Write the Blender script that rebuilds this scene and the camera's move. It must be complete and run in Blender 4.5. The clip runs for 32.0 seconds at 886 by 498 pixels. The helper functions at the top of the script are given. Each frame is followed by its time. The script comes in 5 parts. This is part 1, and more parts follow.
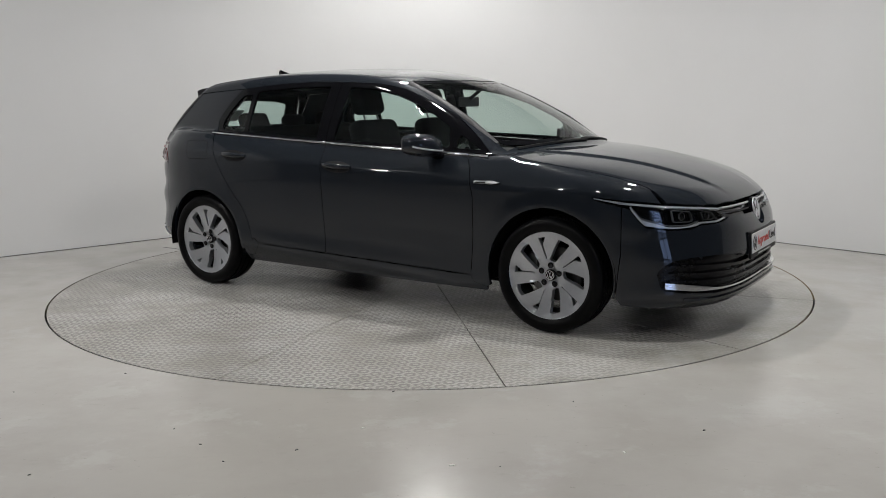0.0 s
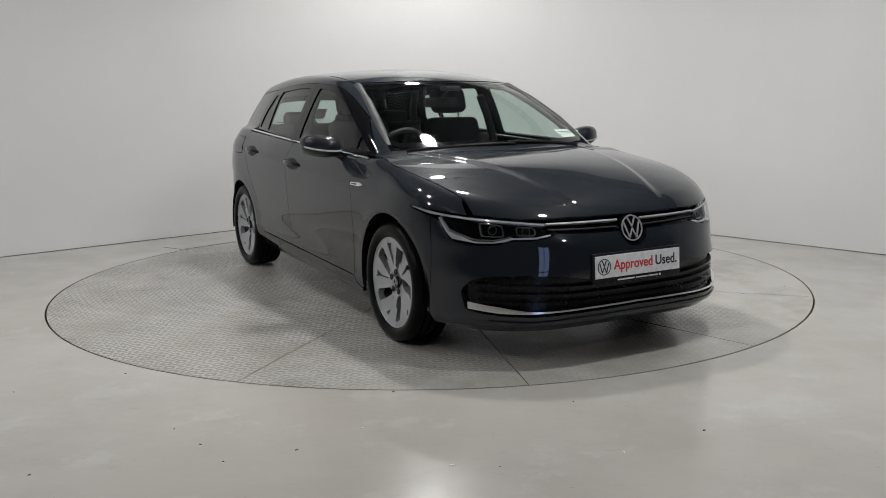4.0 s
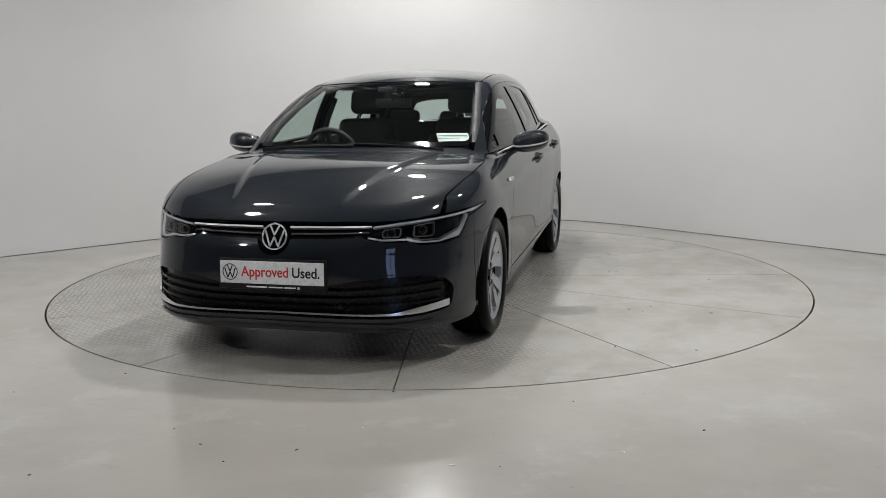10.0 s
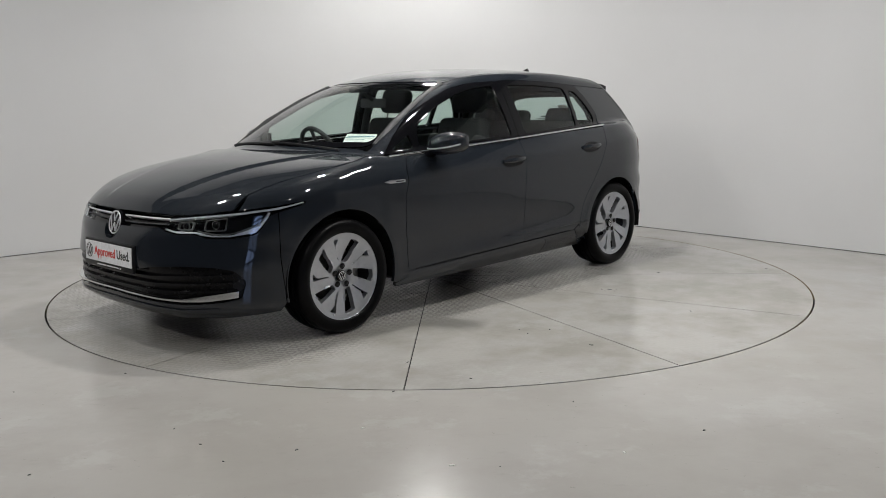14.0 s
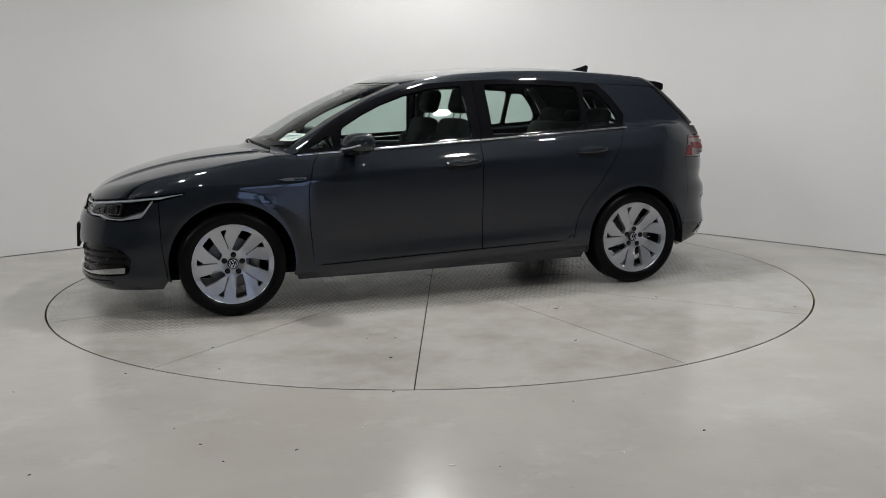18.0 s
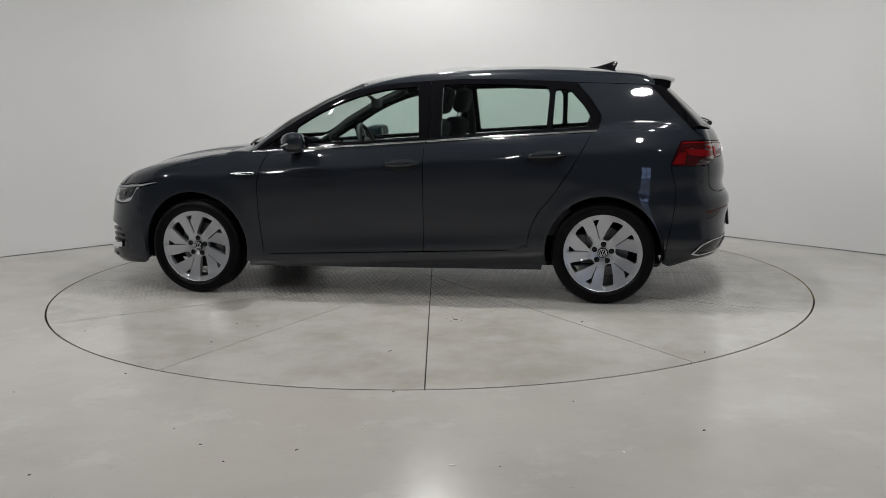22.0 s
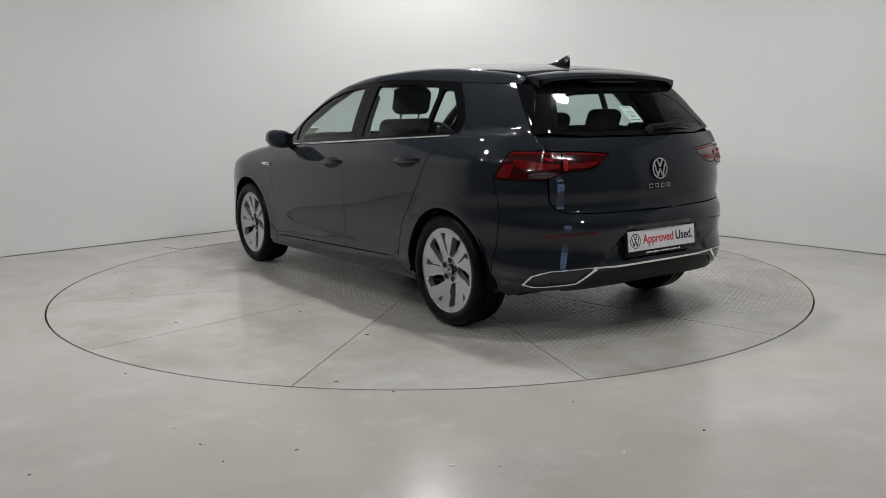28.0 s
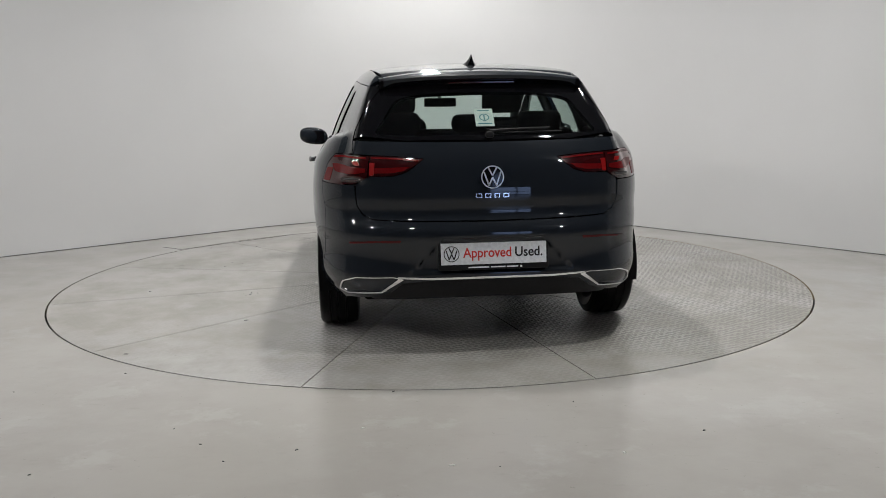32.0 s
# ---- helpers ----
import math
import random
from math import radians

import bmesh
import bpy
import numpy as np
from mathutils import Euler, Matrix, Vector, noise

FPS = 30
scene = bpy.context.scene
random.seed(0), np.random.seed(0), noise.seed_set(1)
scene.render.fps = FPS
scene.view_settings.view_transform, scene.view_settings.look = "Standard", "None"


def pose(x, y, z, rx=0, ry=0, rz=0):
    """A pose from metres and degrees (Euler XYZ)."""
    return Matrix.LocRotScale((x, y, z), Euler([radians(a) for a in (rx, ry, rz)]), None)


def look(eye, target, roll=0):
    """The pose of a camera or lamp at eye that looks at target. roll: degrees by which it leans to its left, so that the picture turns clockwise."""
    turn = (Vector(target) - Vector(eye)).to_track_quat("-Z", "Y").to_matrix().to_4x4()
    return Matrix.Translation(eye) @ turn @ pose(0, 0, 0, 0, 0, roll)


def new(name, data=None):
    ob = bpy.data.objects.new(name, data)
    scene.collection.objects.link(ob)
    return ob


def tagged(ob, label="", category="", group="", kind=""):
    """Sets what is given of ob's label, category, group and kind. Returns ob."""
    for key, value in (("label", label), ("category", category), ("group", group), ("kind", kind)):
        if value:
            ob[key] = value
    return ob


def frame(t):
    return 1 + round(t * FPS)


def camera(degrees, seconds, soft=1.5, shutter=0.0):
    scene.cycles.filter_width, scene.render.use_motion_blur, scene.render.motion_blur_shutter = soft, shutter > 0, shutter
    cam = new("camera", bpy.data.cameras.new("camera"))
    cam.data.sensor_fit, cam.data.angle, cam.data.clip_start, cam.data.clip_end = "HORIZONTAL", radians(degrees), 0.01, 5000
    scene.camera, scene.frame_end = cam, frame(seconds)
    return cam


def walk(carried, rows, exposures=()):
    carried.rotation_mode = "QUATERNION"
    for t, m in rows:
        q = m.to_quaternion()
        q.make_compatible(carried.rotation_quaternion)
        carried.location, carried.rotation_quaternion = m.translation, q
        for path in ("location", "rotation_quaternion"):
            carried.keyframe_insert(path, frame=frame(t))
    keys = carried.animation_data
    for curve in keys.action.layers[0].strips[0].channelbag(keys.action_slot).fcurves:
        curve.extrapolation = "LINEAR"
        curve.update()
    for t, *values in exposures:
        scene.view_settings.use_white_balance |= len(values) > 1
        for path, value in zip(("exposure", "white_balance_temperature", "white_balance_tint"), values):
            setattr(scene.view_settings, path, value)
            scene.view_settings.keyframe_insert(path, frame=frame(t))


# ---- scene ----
cam = camera(53.75, 32.0, soft=0.75)
EYE = Vector((0.0, -6.0975, 1.2085))
AIM = EYE + Vector((0.01371, 0.98630, -0.16441)) * 5
walk(cam, [(0.0, look(EYE, AIM, -0.844)), (32.0, look(EYE, AIM, -0.844))])


# ---- light ----
def sky_world():
    w = bpy.data.worlds.new("world")
    w.use_nodes = True
    n = w.node_tree.nodes
    sky = n.new("ShaderNodeTexSky")
    sky.sky_type, sky.sun_disc = "NISHITA", False
    sky.sun_elevation, sky.sun_rotation = radians(35), radians(60)
    n["Background"].inputs["Strength"].default_value = 0.12
    w.node_tree.links.new(sky.outputs["Color"], n["Background"].inputs["Color"])
    scene.world = w


sky_world()
scene.view_settings.exposure = 0.0
CEIL = 3.7
WALL_H = 3.2
# hanging lamps: x, y, turn, brightness; floodlights: x, y, brightness, aim
# added, unseen: (0.1, -0.3) for shade under the car, (-0.9, -4.6) brightens near floor
LAMPS = [(-0.05, 2.1, 0, 420), (0.1, -0.3, 0, 600), (1.5, -2.2, 0, 400), (-2.2, -1.6, 20, 240), (-1.9, -0.6, 40, 160), (1.9, -0.8, -40, 240), (-0.9, -4.6, 0, 210)]
FLOODS = [(3.6, -5.6, 200, (-1.5, 1.0, 0.6)), (-4.4, -4.7, 330, (1.5, 1.5, 0.7)), (-6.0, -2.7, 300, (2.0, 0.8, 0.7))]


# ---- materials ----
class Mat:
    def __init__(self, name, base, rough=0.5, metal=0.0, coat=0.0, spec=0.5):
        self.m = bpy.data.materials.new(name)
        self.m.use_nodes = True
        self.t = self.m.node_tree
        self.b = self.t.nodes["Principled BSDF"]
        self.set(rough, metal, coat, spec)
        self.b.inputs["Base Color"].default_value = (*base, 1)

    def set(self, rough, metal, coat, spec):
        i = self.b.inputs
        i["Roughness"].default_value, i["Metallic"].default_value = rough, metal
        i["Coat Weight"].default_value, i["Coat Roughness"].default_value = coat, 0.02
        i["Specular IOR Level"].default_value = spec

    def node(self, kind, **vals):
        n = self.t.nodes.new(kind)
        for k, v in vals.items():
            n.inputs[k].default_value = v
        return n

    def link(self, a, b):
        self.t.links.new(a, b)

    def coords(self, scale=(1, 1, 1)):
        c = self.t.nodes.new("ShaderNodeTexCoord")
        m = self.t.nodes.new("ShaderNodeMapping")
        m.inputs["Scale"].default_value = scale
        self.link(c.outputs["Object"], m.inputs["Vector"])
        return m.outputs["Vector"]

    def noise(self, scale, detail=4, rough=0.55, vec=None):
        n = self.node("ShaderNodeTexNoise", Scale=scale, Detail=detail, Roughness=rough)
        self.link(vec or self.coords(), n.inputs["Vector"])
        return n.outputs["Fac"]

    def ramp(self, fac, stops):
        r = self.t.nodes.new("ShaderNodeValToRGB")
        e = r.color_ramp.elements
        while len(e) < len(stops):
            e.new(0.5)
        for el, (p, c) in zip(e, stops):
            el.position = p
            el.color = (c, c, c, 1) if isinstance(c, (int, float)) else (*c, 1)
        self.link(fac, r.inputs["Fac"])
        return r.outputs["Color"]

    def mixc(self, fac, a, b, blend="MIX"):
        m = self.t.nodes.new("ShaderNodeMix")
        m.data_type, m.blend_type = "RGBA", blend
        for s, k in ((fac, 0), (a, 6), (b, 7)):
            if isinstance(s, (int, float)):
                m.inputs[k].default_value = s if k == 0 else (s, s, s, 1)
            elif isinstance(s, tuple):
                m.inputs[k].default_value = (*s, 1)
            else:
                self.link(s, m.inputs[k])
        return m.outputs[2]

    def bump(self, height, strength=0.2, dist=0.01):
        b = self.node("ShaderNodeBump", Strength=strength, Distance=dist)
        self.link(height, b.inputs["Height"])
        self.link(b.outputs["Normal"], self.b.inputs["Normal"])

    def color(self, sock):
        self.link(sock, self.b.inputs["Base Color"])

    def rough(self, sock):
        self.link(sock, self.b.inputs["Roughness"])


def paint_grey():
    k = Mat("grey_metallic_paint", (0.02, 0.022, 0.025), 0.4, 0.0, 1.0, 0.03)
    k.color(k.ramp(k.noise(900, 2), [(0.3, (0.0090, 0.0115, 0.0160)), (0.7, (0.0128, 0.0160, 0.0212))]))
    k.rough(k.ramp(k.noise(6), [(0.3, 0.36), (0.7, 0.46)]))
    k.b.inputs["Coat Roughness"].default_value = 0.035
    return k.m


def plain(name, base, rough, metal=0.0, coat=0.0, grain=60, amount=0.12, spec=0.5):
    k = Mat(name, base, rough, metal, coat, spec)
    lo = tuple(c * (1 - amount) for c in base)
    hi = tuple(min(1, c * (1 + amount)) for c in base)
    k.color(k.ramp(k.noise(grain), [(0.3, lo), (0.7, hi)]))
    k.rough(k.ramp(k.noise(grain * 0.2), [(0.3, rough * 0.85), (0.7, min(1, rough * 1.15))]))
    return k.m


def see_through(name, tint, gloss=0.06):
    m = bpy.data.materials.new(name)
    m.use_nodes = True
    t = m.node_tree
    t.nodes.remove(t.nodes["Principled BSDF"])
    tr, gl, mx, lw, pw, sc = (t.nodes.new("ShaderNode" + k) for k in ("BsdfTransparent", "BsdfGlossy", "MixShader", "LayerWeight", "Math", "Math"))
    tr.inputs["Color"].default_value = (*tint, 1)
    gl.inputs["Roughness"].default_value = 0.01
    lw.inputs["Blend"].default_value = 0.5
    pw.operation, pw.inputs[1].default_value = "POWER", 5.0
    sc.operation, sc.inputs[1].default_value, sc.inputs[2].default_value = "MULTIPLY_ADD", 0.94, gloss
    t.links.new(lw.outputs["Facing"], pw.inputs[0])
    t.links.new(pw.outputs[0], sc.inputs[0])
    t.links.new(sc.outputs[0], mx.inputs[0])
    t.links.new(tr.outputs[0], mx.inputs[1])
    t.links.new(gl.outputs[0], mx.inputs[2])
    t.links.new(mx.outputs[0], t.nodes["Material Output"].inputs["Surface"])
    return m


def glow(name, colour, power):
    m = bpy.data.materials.new(name)
    m.use_nodes = True
    t = m.node_tree
    t.nodes.remove(t.nodes["Principled BSDF"])
    e = t.nodes.new("ShaderNodeEmission")
    e.inputs["Color"].default_value, e.inputs["Strength"].default_value = (*colour, 1), power
    t.links.new(e.outputs[0], t.nodes["Material Output"].inputs["Surface"])
    return m


def wall_paint():
    k = Mat("white_wall_paint", (0.8, 0.8, 0.79), 0.55)
    k.color(k.mixc(k.ramp(k.noise(0.9, 5), [(0.35, 0.0), (0.75, 1.0)]), (0.66, 0.659, 0.658), (0.63, 0.629, 0.626)))
    k.bump(k.noise(140, 3), 0.05, 0.002)
    return k.m


def floor_paint(name, lug=False):
    """Thick glossy paint over concrete or tread plate: clouds, scrubbed patches, fine scuffs."""
    k = Mat(name, (0.6, 0.59, 0.56), 0.2, 0, 0)
    v = k.coords()
    cloud = k.ramp(k.noise(0.45, 3, 0.5, v), [(0.3, 0.0), (0.7, 1.0)])
    base = k.mixc(cloud, (0.385, 0.366, 0.338), (0.436, 0.424, 0.412))
    worn = k.ramp(k.noise(1.7, 6, 0.62, v), [(0.42, 0.0), (0.62, 1.0)])
    base = k.mixc(k.mixc(1.0, worn, 0.8 if lug else 0.5, "MULTIPLY"), base, (0.30, 0.285, 0.258) if lug else (0.333, 0.312, 0.288))
    patch = k.ramp(k.noise(2.3, 7, 0.68, k.coords((1, 1, 3))), [(0.56, 0.0), (0.63, 1.0)])
    base = k.mixc(k.mixc(1.0, patch, 0.30, "MULTIPLY"), base, (0.49, 0.487, 0.468))
    scuff = k.ramp(k.noise(6.0, 6, 0.66, k.coords((1, 2.6, 1))), [(0.60, 0.0), (0.82, 0.40)])
    base = k.mixc(scuff, base, (0.275, 0.262, 0.240))
    speck = k.ramp(k.noise(38.0, 3, 0.6, v), [(0.68, 0.0), (0.76, 0.5)])
    base = k.mixc(speck, base, (0.22, 0.205, 0.185))
    k.color(base)
    dull = k.ramp(k.noise(1.4, 5, 0.6, v), [(0.3, 0.15), (0.7, 0.27)])
    k.rough(k.mixc(patch, dull, 0.11))
    k.b.inputs["Specular IOR Level"].default_value = 0.5
    h = k.mixc(0.25, k.noise(4, 5, 0.55, v), k.noise(30, 3, 0.5, v))
    if lug:
        # five-bar tread pattern: crossed short ribs
        def ribs(sx, sy, off):
            c = k.coords((sx, sy, 1))
            m = k.t.nodes.new("ShaderNodeMapping")
            m.inputs["Rotation"].default_value = (0, 0, radians(45))
            m.inputs["Location"].default_value = (off, off, 0)
            k.link(c, m.inputs["Vector"])
            w = k.node("ShaderNodeTexVoronoi", Scale=1.0, Randomness=0.0)
            k.link(m.outputs["Vector"], w.inputs["Vector"])
            return k.ramp(w.outputs["Distance"], [(0.15, 1.0), (0.42, 0.0)])
        a = k.mixc(1.0, ribs(20, 40, 0.0), ribs(40, 20, 0.5), "LIGHTEN")
        # one long side was filled and painted over; elsewhere the ribs wear off in patches
        xyz = k.t.nodes.new("ShaderNodeSeparateXYZ")
        k.link(v, xyz.inputs[0])

        def calc(op, p, q, r=None):
            n = k.node("ShaderNodeMath")
            n.operation = op
            for j, s in enumerate((p, q, r)):
                if s is None:
                    continue
                if isinstance(s, (int, float)):
                    n.inputs[j].default_value = s
                else:
                    k.link(s, n.inputs[j])
            return n.outputs[0]
        wob = calc("MULTIPLY_ADD", k.noise(0.9, 4, 0.6, v), 0.9, xyz.outputs["Y"])
        fade = k.ramp(calc("MULTIPLY_ADD", wob, 0.2, 0.5), [(0.72, 1.0), (0.80, 0.04)])
        rub = k.ramp(k.noise(0.8, 4, 0.6, k.coords((1, 1, 2))), [(0.40, 1.0), (0.66, 0.30)])
        ends = calc("MULTIPLY_ADD", k.noise(1.1, 4, 0.6, v), 0.7, calc("ABSOLUTE", xyz.outputs["X"], 0.0))
        fade = k.mixc(1.0, k.mixc(1.0, fade, rub, "MULTIPLY"), k.ramp(calc("MULTIPLY", ends, 0.3, 0.0), [(0.66, 1.0), (0.76, 0.2)]), "MULTIPLY")
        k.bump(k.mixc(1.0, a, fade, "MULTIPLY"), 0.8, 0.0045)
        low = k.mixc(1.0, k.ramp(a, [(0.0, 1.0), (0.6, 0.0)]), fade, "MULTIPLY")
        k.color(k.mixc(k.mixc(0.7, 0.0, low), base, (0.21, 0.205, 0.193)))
    else:
        k.bump(h, 0.06, 0.012)
    return k.m


PAINT = paint_grey()
BLACK_GLOSS = plain("gloss_black_trim", (0.004, 0.004, 0.005), 0.06, 0, 0.0, spec=0.25)
BLACK = plain("black_plastic", (0.010, 0.010, 0.011), 0.45, spec=0.2)
GRILLE = plain("satin_black_grille", (0.006, 0.006, 0.007), 0.25, spec=0.22)
SATIN = plain("satin_chrome", (0.72, 0.73, 0.75), 0.34, 0.7, amount=0.04)
CHROME = plain("bright_chrome", (0.85, 0.86, 0.87), 0.16, 1.0, amount=0.04)
ALLOY = plain("machined_alloy", (0.47, 0.485, 0.515), 0.33, 0.75, 0.2, amount=0.03)
ALLOY_DARK = plain("dark_alloy_barrel", (0.05, 0.05, 0.055), 0.5, 0.5)
STEEL = plain("brake_steel", (0.16, 0.16, 0.16), 0.45, 1.0)
RUBBER = plain("tyre_rubber", (0.0028, 0.0028, 0.0032), 0.34, spec=0.10)
LINER = plain("wheel_arch_liner", (0.005, 0.005, 0.005), 0.9, spec=0.1)
CABIN = plain("charcoal_cabin_plastic", (0.02, 0.02, 0.022), 0.6)
FABRIC = plain("charcoal_seat_cloth", (0.013, 0.013, 0.015), 0.9, grain=300, amount=0.3)
LINING = plain("grey_headlining", (0.1, 0.1, 0.1), 0.9)
GLASS = see_through("greenish_window_glass", (0.76, 0.87, 0.83))
GLASS_FRONT = see_through("windscreen_glass", (0.86, 0.93, 0.90))
GLASS_DARK = see_through("dark_rear_glass", (0.72, 0.81, 0.78))
LENS = see_through("clear_lamp_lens", (0.92, 0.94, 0.96))
RED_LENS = plain("red_lamp_lens", (0.115, 0.003, 0.004), 0.2, 0, 0.0, spec=0.3)
RED_DARK = plain("dark_red_lamp_lens", (0.035, 0.002, 0.003), 0.1, 0, 0.8)
RED_GLINT = plain("bright_red_lamp_lens", (0.26, 0.007, 0.007), 0.3, 0, 0.0, spec=0.2)
RED_MID = plain("deep_red_reflector", (0.06, 0.002, 0.003), 0.2, 0, 0.0, spec=0.3)
GUIDE = plain("light_grey_light_guide", (0.40, 0.42, 0.44), 0.25, 0, 0.5)
PLATE = plain("white_plate_film", (0.78, 0.79, 0.8), 0.35)
PAPER = plain("white_paper", (0.8, 0.8, 0.78), 0.8)
# pale colour for the painted lamp glints on the floor
GLINT_PALE = plain("pale_worn_floor_paint", (0.52, 0.515, 0.49), 0.3, grain=80)
INK_RED = plain("red_ink", (0.6, 0.04, 0.03), 0.5)
INK_BLACK = plain("black_ink", (0.012, 0.012, 0.014), 0.5)
INK_BLUE = plain("blue_grey_ink", (0.1, 0.25, 0.3), 0.5)
WALL = wall_paint()
WALL_GREY = plain("grey_wall_paint", (0.11, 0.115, 0.125), 0.7, grain=3)
FLOOR = floor_paint("light_grey_epoxy_floor")
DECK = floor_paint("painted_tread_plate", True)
GAP = plain("dark_gap", (0.01, 0.01, 0.01), 0.9)
CEILING = plain("mid_grey_ceiling", (0.20, 0.22, 0.24), 0.8, grain=3)
LAMP_GLOW = {p: glow("lamp_glow", (1.0, 0.985, 0.96), p) for p in sorted({q[3] for q in LAMPS} | {q[2] for q in FLOODS})}
DAYLIGHT = glow("daylight", (0.42, 0.58, 1.0), 2.5)


# ---- helpers for building ----
def mesh_ob(name, verts, faces, mat, parent=None, label="", smooth=False, normals=None):
    me = bpy.data.meshes.new(name)
    me.from_pydata([tuple(map(float, v)) for v in verts], [], [tuple(map(int, f)) for f in faces])
    me.materials.append(mat)
    me.update()
    if smooth or normals is not None:
        me.polygons.foreach_set("use_smooth", [True] * len(me.polygons))
    if normals is not None:
        me.normals_split_custom_set_from_vertices([tuple(map(float, n)) for n in normals])
    ob = new(name, me)
    if parent:
        ob.parent = parent
    if label:
        ob["label"] = label
    return ob


def part(name, bm, mat, parent=None, label="", smooth=False):
    me = bpy.data.meshes.new(name)
    bmesh.ops.recalc_face_normals(bm, faces=bm.faces)
    bm.to_mesh(me)
    bm.free()
    me.materials.append(mat)
    if smooth:
        me.polygons.foreach_set("use_smooth", [True] * len(me.polygons))
        me.set_sharp_from_angle(angle=radians(38))
    ob = new(name, me)
    if parent:
        ob.parent = parent
    if label:
        ob["label"] = label
    return ob


def box(bm, c, s, bevel=0.0, m=None, seg=2):
    r = bmesh.ops.create_cube(bm, size=1)
    vs = r["verts"]
    bmesh.ops.scale(bm, vec=s, verts=vs)
    if bevel:
        es = list({e for v in vs for e in v.link_edges})
        r = bmesh.ops.bevel(bm, geom=es, offset=bevel, segments=seg, affect="EDGES", profile=0.5)
        vs = list({v for f in r["faces"] for v in f.verts} | {v for v in vs if v.is_valid})
    bmesh.ops.translate(bm, vec=c, verts=vs)
    if m is not None:
        bmesh.ops.transform(bm, matrix=m, verts=vs)
    return vs


def tube(bm, pts, r, n=8):
    rings = []
    pts = [Vector(p) for p in pts]
    for i, p in enumerate(pts):
        d = (pts[min(i + 1, len(pts) - 1)] - pts[max(i - 1, 0)]).normalized()
        q = d.to_track_quat("Z", "Y")
        rings.append([bm.verts.new(p + q @ Vector((r * math.cos(a), r * math.sin(a), 0))) for a in (2 * math.pi * j / n for j in range(n))])
    for a, b in zip(rings, rings[1:]):
        for j in range(n):
            bm.faces.new((a[j], a[(j + 1) % n], b[(j + 1) % n], b[j]))
    bm.faces.new(rings[0][::-1])
    bm.faces.new(rings[-1])


def lathe(bm, prof, n=48, axis="y", closed=False):
    """A profile of (radius, offset) turned about an axis."""
    rings = []
    for r, o in prof:
        ring = []
        for j in range(n):
            a = 2 * math.pi * j / n
            c, s = r * math.cos(a), r * math.sin(a)
            ring.append(bm.verts.new({"y": (c, o, s), "z": (c, s, o), "x": (o, c, s)}[axis]))
        rings.append(ring)
    pairs = list(zip(rings, rings[1:])) + ([(rings[-1], rings[0])] if closed else [])
    for a, b in pairs:
        for j in range(n):
            bm.faces.new((a[j], a[(j + 1) % n], b[(j + 1) % n], b[j]))
    return rings


# ---- the car's skin: one smooth solid, from which each panel is cut ----
def spline(*pts):
    """A natural cubic through (x, value) pairs; straight past its ends."""
    p = np.array(sorted(pts), float)
    x, y = p[:, 0], p[:, 1]
    n, h = len(x), np.diff(x)
    a, r = np.zeros((n, n)), np.zeros(n)
    a[0, 0] = a[-1, -1] = 1
    for i in range(1, n - 1):
        a[i, i - 1:i + 2] = h[i - 1], 2 * (h[i - 1] + h[i]), h[i]
        r[i] = 6 * ((y[i + 1] - y[i]) / h[i] - (y[i] - y[i - 1]) / h[i - 1])
    m = np.linalg.solve(a, r)
    s0 = (y[1] - y[0]) / h[0] - h[0] * m[1] / 6
    s1 = (y[-1] - y[-2]) / h[-1] + h[-1] * m[-2] / 6

    def f(q):
        q = np.asarray(q, float)
        c = np.clip(q, x[0], x[-1])
        i = np.clip(np.searchsorted(x, c) - 1, 0, n - 2)
        t, u, d = c - x[i], x[i + 1] - c, h[i]
        v = m[i] * u**3 / (6 * d) + m[i + 1] * t**3 / (6 * d) + (y[i] / d - m[i] * d / 6) * u + (y[i + 1] / d - m[i + 1] * d / 6) * t
        return v + np.minimum(q - x[0], 0) * s0 + np.maximum(q - x[-1], 0) * s1
    return f


def smax(a, b, k):
    h = np.clip(0.5 + 0.5 * (a - b) / k, 0, 1)
    return b + (a - b) * h + k * h * (1 - h)


def smin(a, b, k):
    return -smax(-a, -b, k)


def step(x, a, b):
    t = np.clip((x - a) / (b - a), 0, 1)
    return t * t * (3 - 2 * t)


AXLE, HUB_Z, TYRE_R, RIM_R = 1.31, 0.308, 0.308, 0.235
ARCH_F, ARCH_R = 0.357, 0.348
BELT = lambda x: 0.968 - 0.053 * x
SIDE_W = spline((0.10, 0.76), (0.17, 0.815), (0.22, 0.846), (0.28, 0.864), (0.36, 0.866), (0.5, 0.871), (0.62, 0.877), (0.72, 0.882), (0.80, 0.884), (0.838, 0.882), (0.858, 0.874), (0.90, 0.852), (0.95, 0.820), (1.0, 0.785), (1.08, 0.72))
NOSE_X = spline((0.12, 2.04), (0.17, 2.12), (0.21, 2.165), (0.26, 2.178), (0.33, 2.172), (0.42, 2.186), (0.52, 2.184), (0.58, 2.173), (0.63, 2.152), (0.68, 2.132), (0.72, 2.10), (0.85, 2.0))
TAIL_X = spline((0.14, -1.84), (0.22, -1.985), (0.30, -2.045), (0.38, -2.068), (0.46, -2.072), (0.55, -2.092), (0.60, -2.094), (0.635, -2.078), (0.66, -2.06), (0.75, -2.056), (0.86, -2.045), (0.95, -2.022), (1.02, -1.985), (1.1, -1.92))
